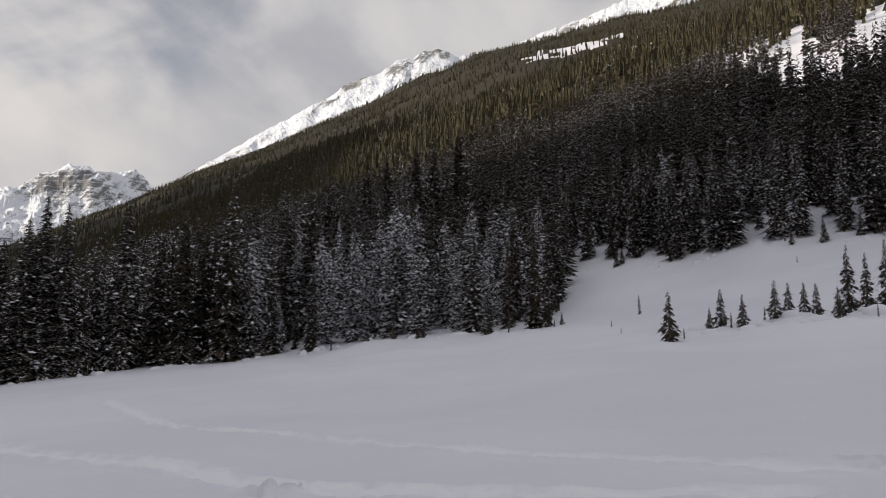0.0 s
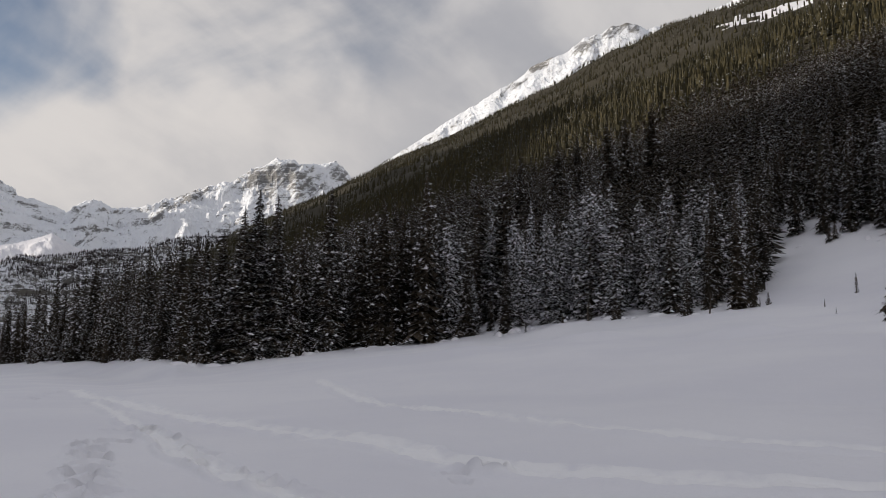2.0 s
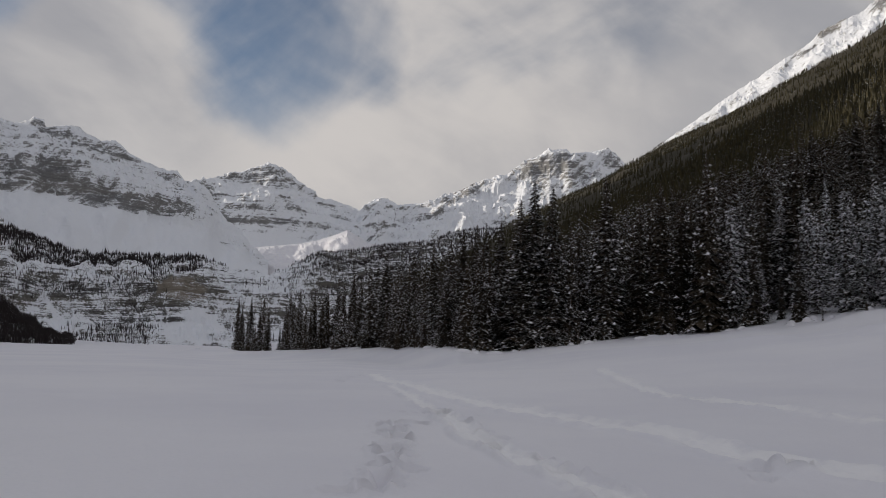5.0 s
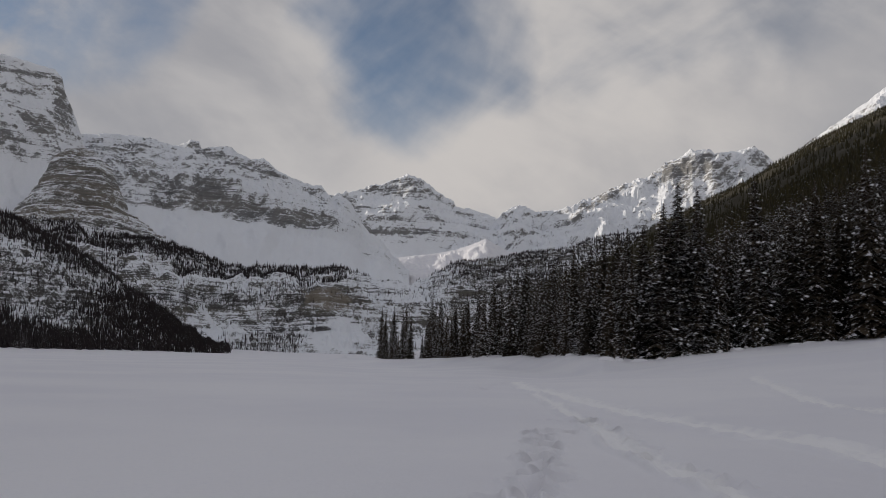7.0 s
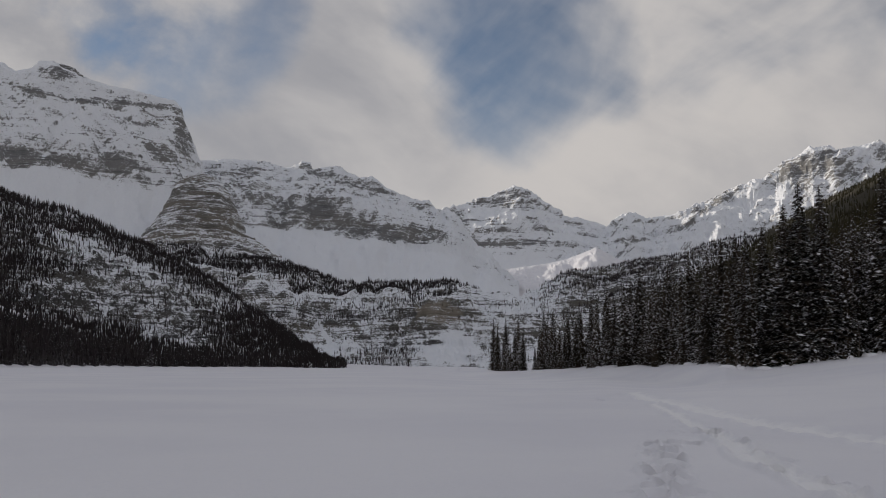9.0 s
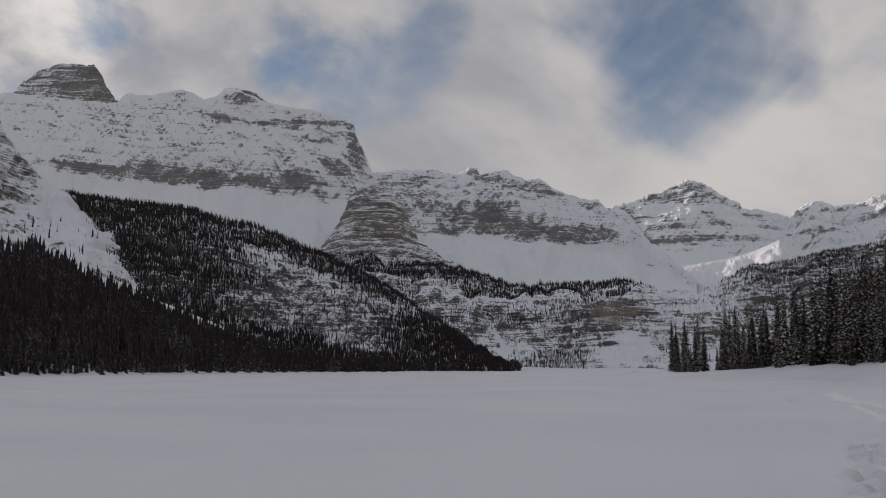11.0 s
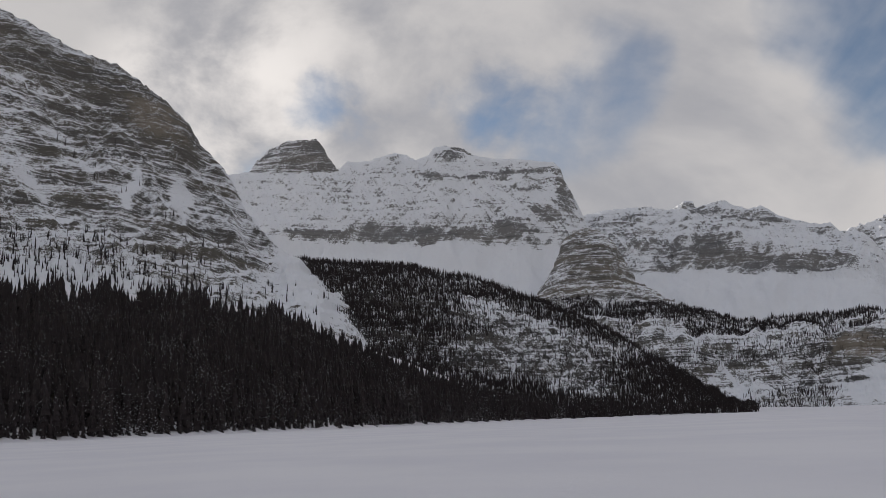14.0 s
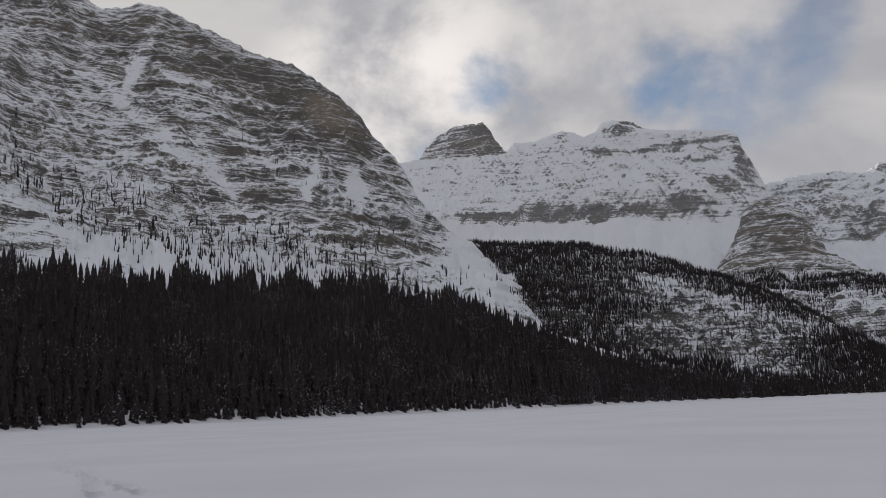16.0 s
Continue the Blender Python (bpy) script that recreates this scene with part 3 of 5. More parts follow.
mountain("mountain_far_pyramid", "distant snow mountain with a stepped dark rock cap under cloud",
         [(30, 5.6), (33, 7.8), (36.8, 8.95), (38.3, 9.4), (39.9, 10.07), (41.0, 10.68), (41.5, 11.09), (42.2, 11.71), (42.9, 11.89), (44.0, 11.7), (44.2, 11.36), (45.5, 11.08), (46.3, 10.8), (47.7, 10.33), (48.2, 10.07), (50.9, 8.88)],
         (2900, 2900), (3700, 3500), (4.3, 4.3), [(0, 0), (0.35, 0.42), (0.5, 0.60), (0.8, 0.845), (0.86, 0.945), (1, 1)], ROCK_FAR, 300, 140, 24, 90, ((60, 0.35), (17, 0.4)), 0.03, spur=18, apron=0.30, seed=4, base=0.05,
         patches=((44.9, 10.9, 1.61, 0.19, 3, 0.9), (42.9, 11.6, 1.35, 0.19, 3, 0.8), (42.7, 11.0, 1.73, 0.19, 6, 0.8), (45.7, 8.4, 1.72, 0.3, 8, 0.6), (42.4, 8.3, 2.1, 0.23, -2, 0.6), (46.7, 9.8, 1.23, 0.3, 48, 0.4), (41.3, 9.4, 1.07, 0.3, 33, 0.5), (44.3, 9.4, 1.15, 0.23, 28, 0.3), (39.1, 9.5, 1.91, 0.26, 23, 0.3)))
mountain("mountain_far_right", "distant snow peak with grey cliffs, lit from the side by low sun",
         [(6, 6), (11.7, 7.06), (16.6, 10.75), (19.1, 12.08), (19.5, 12.74), (20.0, 13.26), (20.4, 13.38), (20.9, 13.02), (21.7, 13.14), (22.6, 13.04), (23.4, 13.38), (24.5, 13.34), (25.3, 12.86), (26.0, 12.6), (26.7, 12.03), (27.7, 11.5), (28.9, 11.33), (30.0, 10.78), (30.9, 10.27), (32.3, 9.86), (34.0, 9.62), (35.0, 9.77), (36.1, 9.58), (36.8, 9.25), (38.3, 8.39), (42.5, 6.0)],
         (2500, 2700), (3600, 3600), (4.6, 4.3), [(0, 0), (0.4, 0.42), (0.75, 0.74), (0.84, 0.895), (1, 1)], ROCK_SUNNY, 420, 150, 26, 75, ((55, 0.2), (18, 0.3)), 0.06, spur=45, slant=0.5, apron=0.30, seed=8, base=0.02, ribbed=0.14, smooth=0.9,
         patches=((25.3, 12.2, 1.74, 0.98, 3, 0.55), (22.6, 12.2, 1.74, 0.91, 23, 0.4), (30.0, 10.7, 2.3, 0.34, -32, 0.45), (31.3, 9.7, 1.91, 0.34, -37, 0.45), (28.1, 10.4, 1.92, 0.23, -32, 0.3), (24.5, 10.7, 1.34, 0.3, -22, 0.35), (20.0, 12.7, 0.85, 0.68, 48, 0.4), (29.0, 9.9, 2.68, 0.38, -32, -0.5), (35.3, 8.3, 1.72, 0.15, -2, 0.7), (35.3, 9.4, 1.53, 0.23, -2, 0.25), (27.3, 9.1, 1.53, 0.23, -27, 0.3)))
mountain("mountain_ridge_right", "snow-covered rocky ridge rising behind the forested slope",
         [(22, 10), (17.2, 13.6), (14.8, 15.2), (12.3, 16.8), (9.7, 18.3), (7.8, 19.35), (7.0, 20.0), (5.9, 20.45), (4.6, 20.8), (3.5, 21.65), (2.5, 21.85), (1.5, 22.3), (0.4, 22.45), (-0.8, 22.0), (-2.0, 22.15), (-4.4, 22.5), (-6.8, 23.4), (-9.9, 24.2), (-12.3, 25.0), (-17, 25.6), (-30, 27)],
         (2300, 2300), (2900, 3000), (14, 6), [(0, 0), (1, 1)], ROCK_RIDGE, 520, 90, 15, 70, ((22, 0.25),), 0.07, spur=25, seed=15, base=0.22, ribbed=0.12, smooth=0.8,
         patches=((6.4, 20.1, 1.0, 0.3, -28, 1.0), (3.2, 21.3, 1.0, 0.3, -28, 0.9), (1.0, 22.1, 1.4, 0.3, -15, 1.0), (8.6, 18.6, 1.2, 0.15, -33, 0.6), (12.5, 16.0, 2.0, 0.2, -32, 0.35), (15.5, 14.4, 2.0, 0.2, -32, 0.4), (-9, 23.6, 2.0, 0.3, -15, 0.3)))
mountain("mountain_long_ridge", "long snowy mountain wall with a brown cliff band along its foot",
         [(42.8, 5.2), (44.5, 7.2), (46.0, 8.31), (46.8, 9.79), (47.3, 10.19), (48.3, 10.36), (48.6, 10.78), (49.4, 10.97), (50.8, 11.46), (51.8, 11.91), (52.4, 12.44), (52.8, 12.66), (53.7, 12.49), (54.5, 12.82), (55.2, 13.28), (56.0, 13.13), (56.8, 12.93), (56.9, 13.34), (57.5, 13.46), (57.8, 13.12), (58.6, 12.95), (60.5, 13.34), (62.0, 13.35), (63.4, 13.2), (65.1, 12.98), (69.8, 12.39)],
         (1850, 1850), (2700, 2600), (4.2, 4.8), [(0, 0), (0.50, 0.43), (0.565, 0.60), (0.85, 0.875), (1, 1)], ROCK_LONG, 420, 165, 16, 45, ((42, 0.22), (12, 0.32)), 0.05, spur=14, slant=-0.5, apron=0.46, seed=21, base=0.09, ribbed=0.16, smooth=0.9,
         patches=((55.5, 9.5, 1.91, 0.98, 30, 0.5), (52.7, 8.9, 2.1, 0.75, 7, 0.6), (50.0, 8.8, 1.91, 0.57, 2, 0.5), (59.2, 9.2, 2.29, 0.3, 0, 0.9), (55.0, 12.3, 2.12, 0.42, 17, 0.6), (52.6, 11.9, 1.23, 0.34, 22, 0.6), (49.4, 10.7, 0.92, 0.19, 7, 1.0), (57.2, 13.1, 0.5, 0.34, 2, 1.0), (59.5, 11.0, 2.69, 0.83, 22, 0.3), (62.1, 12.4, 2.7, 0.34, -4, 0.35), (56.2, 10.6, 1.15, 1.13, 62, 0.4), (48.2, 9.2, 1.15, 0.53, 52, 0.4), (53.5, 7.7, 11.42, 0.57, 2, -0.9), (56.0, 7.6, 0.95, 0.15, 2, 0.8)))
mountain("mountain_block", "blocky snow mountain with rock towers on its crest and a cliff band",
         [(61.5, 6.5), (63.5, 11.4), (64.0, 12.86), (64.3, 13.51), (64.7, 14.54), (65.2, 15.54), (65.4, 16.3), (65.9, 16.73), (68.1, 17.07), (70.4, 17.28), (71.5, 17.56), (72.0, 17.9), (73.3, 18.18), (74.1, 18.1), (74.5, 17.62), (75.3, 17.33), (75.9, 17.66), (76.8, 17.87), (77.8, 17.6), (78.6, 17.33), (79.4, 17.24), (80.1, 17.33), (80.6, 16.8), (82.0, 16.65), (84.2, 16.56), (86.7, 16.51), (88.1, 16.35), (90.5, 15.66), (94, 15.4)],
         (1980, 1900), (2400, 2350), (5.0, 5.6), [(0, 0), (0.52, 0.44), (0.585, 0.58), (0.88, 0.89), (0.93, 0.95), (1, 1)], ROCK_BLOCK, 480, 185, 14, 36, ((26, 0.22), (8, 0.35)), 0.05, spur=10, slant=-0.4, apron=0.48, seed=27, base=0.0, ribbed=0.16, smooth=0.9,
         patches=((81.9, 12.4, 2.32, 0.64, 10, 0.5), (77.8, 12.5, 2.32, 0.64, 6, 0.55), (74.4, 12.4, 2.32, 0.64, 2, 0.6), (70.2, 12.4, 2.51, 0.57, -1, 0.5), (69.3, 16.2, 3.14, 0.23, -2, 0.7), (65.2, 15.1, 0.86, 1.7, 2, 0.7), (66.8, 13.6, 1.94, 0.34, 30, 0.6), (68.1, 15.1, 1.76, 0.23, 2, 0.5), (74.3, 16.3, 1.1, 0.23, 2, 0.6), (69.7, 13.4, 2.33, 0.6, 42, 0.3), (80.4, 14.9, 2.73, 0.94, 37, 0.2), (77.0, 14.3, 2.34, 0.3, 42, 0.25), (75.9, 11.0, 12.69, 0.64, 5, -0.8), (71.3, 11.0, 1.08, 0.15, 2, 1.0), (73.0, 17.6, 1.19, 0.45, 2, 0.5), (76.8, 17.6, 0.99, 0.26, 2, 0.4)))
mountain("mountain_buttress", "bedded brown rock buttress standing out of snow aprons",
         [(58.6, 6.9), (60.8, 8.27), (61.3, 8.86), (61.6, 10.0), (62.1, 11.15), (62.9, 11.94), (63.8, 12.28), (64.8, 12.14), (65.6, 11.5), (66.1, 9.9), (67.0, 8.6), (67.9, 7.4), (69.5, 6.2)],
         (1650, 1600), (2020, 2000), (5.8, 6.2), [(0, 0), (0.35, 0.24), (0.55, 0.55), (0.75, 0.78), (1, 1)], ROCK_BUTTRESS, 220, 150, 12, 40, ((21, 0.35), (8, 0.4)), 0.05, apron=0.30, back=350, seed=33, base=0.46,
         patches=((64.2, 12.0, 1.54, 0.38, 7, 0.3), (63.7, 10.5, 2.3, 0.53, 5, 0.4), (63.0, 9.5, 2.3, 0.83, 22, 0.4), (65.3, 9.6, 2.68, 0.23, 2, 0.2), (66.4, 10.2, 1.53, 0.23, -3, 0.3)))
# bare rock caps standing on the snow crests
mountain("mountain_tower", "bare rock tower capping the snow crest", [(80.5, 16.44), (81.0, 17.0), (81.4, 17.6), (81.7, 18.29), (82.2, 18.82), (82.7, 18.65), (83.2, 18.66), (84.2, 18.61), (84.8, 18.26), (85.5, 17.93), (85.8, 17.45), (86.3, 17.14), (86.5, 16.63), (86.8, 16.25)],
         (2332, 2326), (2380, 2374), (15.5, 15.4), [(0, 0), (0.5, 0.42), (1, 1)], ROCK_CAP, 170, 80, 14, 17, ((13, 0.5), (5, 0.3)), 0.09, back=60, fall=1.2, seed=71, smooth=0.3, base=0.30)
mountain("mountain_knob", "bare rock knob on the snow crest", [(70.8, 17.1), (71.5, 17.53), (72.0, 17.94), (72.3, 18.06), (73.3, 18.21), (74.0, 18.1), (74.3, 17.62), (74.7, 17.25)],
         (2362, 2358), (2386, 2382), (16.7, 16.6), [(0, 0), (1, 1)], ROCK_CAP, 90, 45, 7, 20, ((11, 0.5), (4, 0.3)), 0.09, back=60, fall=1.2, seed=73, smooth=0.3, base=0.35)
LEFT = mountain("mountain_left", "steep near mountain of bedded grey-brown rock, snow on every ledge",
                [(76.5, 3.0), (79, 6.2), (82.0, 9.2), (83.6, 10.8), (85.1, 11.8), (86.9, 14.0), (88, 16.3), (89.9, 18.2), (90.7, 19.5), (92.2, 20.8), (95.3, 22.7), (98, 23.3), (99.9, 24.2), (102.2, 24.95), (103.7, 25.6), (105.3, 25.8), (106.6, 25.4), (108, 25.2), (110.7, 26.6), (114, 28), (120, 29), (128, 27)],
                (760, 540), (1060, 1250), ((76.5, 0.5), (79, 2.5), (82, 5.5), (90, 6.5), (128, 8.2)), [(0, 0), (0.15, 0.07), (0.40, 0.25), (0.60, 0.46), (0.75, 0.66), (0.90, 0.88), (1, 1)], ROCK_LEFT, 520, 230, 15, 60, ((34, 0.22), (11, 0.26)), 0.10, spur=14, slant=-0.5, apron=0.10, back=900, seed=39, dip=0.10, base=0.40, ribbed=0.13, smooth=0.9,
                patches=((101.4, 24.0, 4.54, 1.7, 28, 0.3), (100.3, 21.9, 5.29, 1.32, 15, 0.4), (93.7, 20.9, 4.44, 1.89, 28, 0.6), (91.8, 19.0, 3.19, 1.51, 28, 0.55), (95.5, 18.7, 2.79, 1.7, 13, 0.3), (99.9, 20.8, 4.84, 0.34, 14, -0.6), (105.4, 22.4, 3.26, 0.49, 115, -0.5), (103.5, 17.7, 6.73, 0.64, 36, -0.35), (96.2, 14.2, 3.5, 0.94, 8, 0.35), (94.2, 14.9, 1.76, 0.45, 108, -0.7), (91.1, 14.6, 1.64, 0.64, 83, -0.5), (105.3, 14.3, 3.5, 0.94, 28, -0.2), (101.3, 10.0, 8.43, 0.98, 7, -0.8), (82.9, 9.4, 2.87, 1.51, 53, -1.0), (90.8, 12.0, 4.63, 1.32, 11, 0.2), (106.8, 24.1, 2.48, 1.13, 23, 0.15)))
# the first patch darkens the ground among the dense trees on the left
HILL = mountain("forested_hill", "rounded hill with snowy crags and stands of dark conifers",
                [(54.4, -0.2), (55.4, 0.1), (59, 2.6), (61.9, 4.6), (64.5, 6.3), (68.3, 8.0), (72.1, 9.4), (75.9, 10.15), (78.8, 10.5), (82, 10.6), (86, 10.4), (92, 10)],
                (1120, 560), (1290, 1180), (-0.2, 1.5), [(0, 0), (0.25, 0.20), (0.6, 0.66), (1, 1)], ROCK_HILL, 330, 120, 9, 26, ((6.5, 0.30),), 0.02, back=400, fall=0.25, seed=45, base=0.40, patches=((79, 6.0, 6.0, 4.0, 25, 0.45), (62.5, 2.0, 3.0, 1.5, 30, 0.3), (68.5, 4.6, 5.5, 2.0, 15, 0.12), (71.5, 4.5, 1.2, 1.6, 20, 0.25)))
# the first patch darkens the understory of the woods on the right
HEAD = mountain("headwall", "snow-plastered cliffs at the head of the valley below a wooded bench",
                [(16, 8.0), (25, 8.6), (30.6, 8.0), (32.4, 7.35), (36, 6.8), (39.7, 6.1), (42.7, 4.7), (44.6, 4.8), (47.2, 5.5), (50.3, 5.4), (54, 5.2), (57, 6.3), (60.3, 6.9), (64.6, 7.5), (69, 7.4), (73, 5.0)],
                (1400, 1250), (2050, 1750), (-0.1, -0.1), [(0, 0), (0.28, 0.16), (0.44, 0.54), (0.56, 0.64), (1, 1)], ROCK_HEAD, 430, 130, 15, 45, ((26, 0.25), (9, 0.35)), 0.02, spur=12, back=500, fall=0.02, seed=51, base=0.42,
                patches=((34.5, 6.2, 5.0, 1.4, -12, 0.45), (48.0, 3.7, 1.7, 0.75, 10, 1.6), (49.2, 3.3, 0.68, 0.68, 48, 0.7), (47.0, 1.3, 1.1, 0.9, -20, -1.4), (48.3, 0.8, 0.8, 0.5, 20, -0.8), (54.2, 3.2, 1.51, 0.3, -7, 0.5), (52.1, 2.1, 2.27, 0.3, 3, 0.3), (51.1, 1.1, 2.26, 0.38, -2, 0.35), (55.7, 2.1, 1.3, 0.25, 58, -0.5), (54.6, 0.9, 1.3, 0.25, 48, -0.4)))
mountain("moraine", "sunlit snow-covered moraine ridge below the far pass",
         [(31, 5.4), (33, 6.5), (35.5, 7.0), (36.3, 7.15), (36.9, 7.5), (37.7, 7.95), (38.5, 7.6), (39.6, 7.2), (41, 6.9), (44, 6.5), (49, 4.6)],
         (2350, 2350), (2880, 2860), (4.2, 4.2), [(0, 0), (0.45, 0.30), (1, 1)], SNOW, 220, 70, 6, 40, (), 0.015, spur=0, back=250, fall=0.3, seed=57, smooth=0.5)
# the rest of the ring of mountains, unseen, added behind the camera
mountain("mountain_behind", "unseen snow mountains added to close the valley behind", [(122, 26), (140, 20), (165, 14), (190, 12), (225, 12), (260, 16), (300, 20), (328, 23)],
         (700, 900), (1700, 2300), (5, 5), [(0, 0), (1, 1)], ROCK_FAR, 160, 40, 40, 160, (), 0.2, seed=63, base=0.2)


# ---- conifers ----
def frond(rng, z, ang, length, droop, width):
    """A drooping spray of needles: a jagged leaf of four triangles."""
    c, s = math.cos(ang), math.sin(ang)

    def at(r, side, dz):
        return (c * r - s * side, s * r + c * side, z + dz)

    w = width * rng.uniform(0.8, 1.2)
    mid, tip = length * rng.uniform(0.45, 0.6), length
    v = [at(0.0, 0, 0.02), at(mid, w, -droop * 0.8 - 0.06), at(mid * 0.95, w * 0.2, -droop * 0.5), at(tip, rng.uniform(-0.2, 0.2) * w, -droop),
         at(mid * 0.95, -w * 0.2, -droop * 0.5), at(mid * rng.uniform(0.8, 1.1), -w, -droop * 0.8 - 0.06)]
    f = [(0, 1, 2), (2, 3, 4), (0, 2, 4), (0, 4, 5)]
    return v, f


def clump(rng, x, y, z, r):
    """A pillow of snow on a branch: a squashed uneven eight-sided lump."""
    a = rng.uniform(0, 6.28)
    v = [(x, y, z + r * rng.uniform(0.5, 0.9)), (x, y, z - r * 0.6)]
    for i in range(4):
        q = r * rng.uniform(0.7, 1.2)
        v.append((x + q * math.cos(a + i * 1.571) * (1.3 if i % 2 else 0.75), y + q * math.sin(a + i * 1.571) * (1.3 if i % 2 else 0.75), z + r * rng.uniform(-0.7, 0.3)))
    return v, [(0, 2, 3), (0, 3, 4), (0, 4, 5), (0, 5, 2), (1, 4, 2)]


def gather(pieces):
    verts, faces = [], []
    for v, f in pieces:
        n = len(verts)
        verts += v
        faces += [tuple(i + n for i in q) for q in f]
    return verts, faces


def conifer_parts(rng, h, girth, step_z, per, snow_share, bare=0.05, leaf=0.30):
    """Pieces of crown and snow of a conifer h metres high."""
    green, white = [], []
    z = h * bare
    while z < h * 0.985:
        t = z / h
        reach = girth * (1 - t) ** 0.80 * rng.uniform(0.7, 1.2) + 0.10
        turn = rng.uniform(0, 6.28)
        k = per if t < 0.8 else max(3, per - 2)
        for i in range(k):
            ang = turn + (i + rng.uniform(-0.3, 0.3)) * 6.283 / k
            ln = reach * rng.uniform(0.7, 1.08)
            dr = ln * rng.uniform(0.25, 0.6)
            zz = z + rng.uniform(-0.3, 0.3) * step_z
            green.append(frond(rng, zz, ang, ln, dr, ln * leaf))
            for _ in range(2 if rng.random() < snow_share * (1 - t) ** 0.7 * rng.uniform(0.5, 1.4) else 0):
                q = rng.uniform(0.45, 0.98)
                white.append(clump(rng, math.cos(ang) * ln * q, math.sin(ang) * ln * q, zz - dr * q + 0.04, rng.choice((0.05, 0.06, 0.08, 0.10, 0.13, 0.22 - 0.12 * t)) * min(1.0, 0.5 + ln)))
        z += step_z * (1 - 0.45 * t) * rng.uniform(0.8, 1.2)
    green.append(frond(rng, h * 0.97, 0.3, 0.08, -0.03 * h, 0.05))
    return green, white


def trunk_pieces(h, r, sides=7):
    v, f = [], []
    for k, (z, q) in enumerate(((-0.6, 1.15), (0.3, 1.0), (0.5 * h, 0.55), (0.99 * h, 0.06))):
        for i in range(sides):
            a = i * 6.283 / sides
            v.append((math.cos(a) * r * q, math.sin(a) * r * q, z))
            if k:
                j = (i + 1) % sides
                f += [((k - 1) * sides + i, (k - 1) * sides + j, k * sides + j), ((k - 1) * sides + i, k * sides + j, k * sides + i)]
    return v, f


def conifer(h, girth, snow_share, seed, label, group, step_z=0.42, per=8, bare=0.05, leaf=0.30, needles=NEEDLES):
    """One tree of trunk, crown and snow load, standing at the origin."""
    rng = random.Random(seed)
    green, white = conifer_parts(rng, h, girth, step_z, per, snow_share, bare, leaf)
    tree = tagged(new("conifer"), label, "tree", group)
    for nm, (v, f), mat in (("trunk", trunk_pieces(h, 0.012 * h + 0.03), BARK), ("crown", gather(green), needles), ("snow_load", gather(white), SNOW)):
        if v:
            part = new(nm, mesh_of(nm, v, f, [mat]))
            part.parent = tree
            if nm == "snow_load":
                tagged(part, "lumps of fresh snow", kind="stuff")
    return tree


def low_tree(seed, tiers, sides, girth, snow):
    """A far tree one metre high for the joined woods: ragged skirts, some of their faces under snow."""
    rng = random.Random(seed)
    v, f, mi = [], [], []
    for k in range(tiers):
        z0, z1 = k / tiers * 0.93 + 0.02, min(1.0, (k + 1.9) / tiers * 0.93 + 0.04)
        r = girth * (1 - k / tiers) ** 0.8 * rng.uniform(0.85, 1.15) + 0.006
        a0, n = rng.uniform(0, 6.28), len(v)
        v.append((rng.uniform(-0.01, 0.01), rng.uniform(-0.01, 0.01), z1))
        for i in range(sides):
            q = r * (rng.uniform(0.95, 1.35) if i % 2 else rng.uniform(0.45, 0.75))
            a = a0 + i * 6.283 / sides
            v.append((q * math.cos(a), q * math.sin(a), z0 - (0.02 if i % 2 else -0.01)))
        for i in range(sides):
            f.append((n, n + 1 + i, n + 1 + (i + 1) % sides))
            mi.append(1 if rng.random() < snow else 0)
    return np.array(v), np.array(f), np.array(mi)


def mid_tree(seed, share, per=6, gap=0.95, leaf=0.30):
    """A middle-distance tree one metre high for the joined woods: whorls of fronds with snow on some."""
    rng = random.Random(seed)
    green, white = conifer_parts(rng, 12, 2.05, gap, per, 0.0, 0.04, leaf)
    v, f, mi = [], [], []
    for q, (pv, pf) in enumerate(green):
        n = len(v)
        v += [pv[0], pv[1], pv[3], pv[5]]
        f += [(n, n + 1, n + 2), (n, n + 2, n + 3)]
        mi += [0, 0]
        if rng.random() < share * (1 - 0.75 * pv[0][2] / 12):
            # a short pillow of snow somewhere along the branch
            n, k, q0 = len(v), rng.uniform(0.2, 0.6), rng.uniform(0.35, 0.75)
            q1 = q0 + rng.uniform(0.12, 0.3)
            for at, side, up in ((q0, 0.0, 0.10), (0.5 * (q0 + q1), k, 0.03), (q1, 0.0, 0.08), (0.5 * (q0 + q1), -k, 0.03)):
                edge_v = pv[1] if side > 0 else pv[5]
                v.append(tuple(pv[0][a] * (1 - at) + pv[3][a] * at + abs(side) * 0.6 * (edge_v[a] - pv[2][a]) + (up if a == 2 else 0) for a in range(3)))
            f += [(n, n + 1, n + 2), (n, n + 2, n + 3)]
            mi += [1, 1]
    return np.array(v) / 12, np.array(f), np.array(mi)


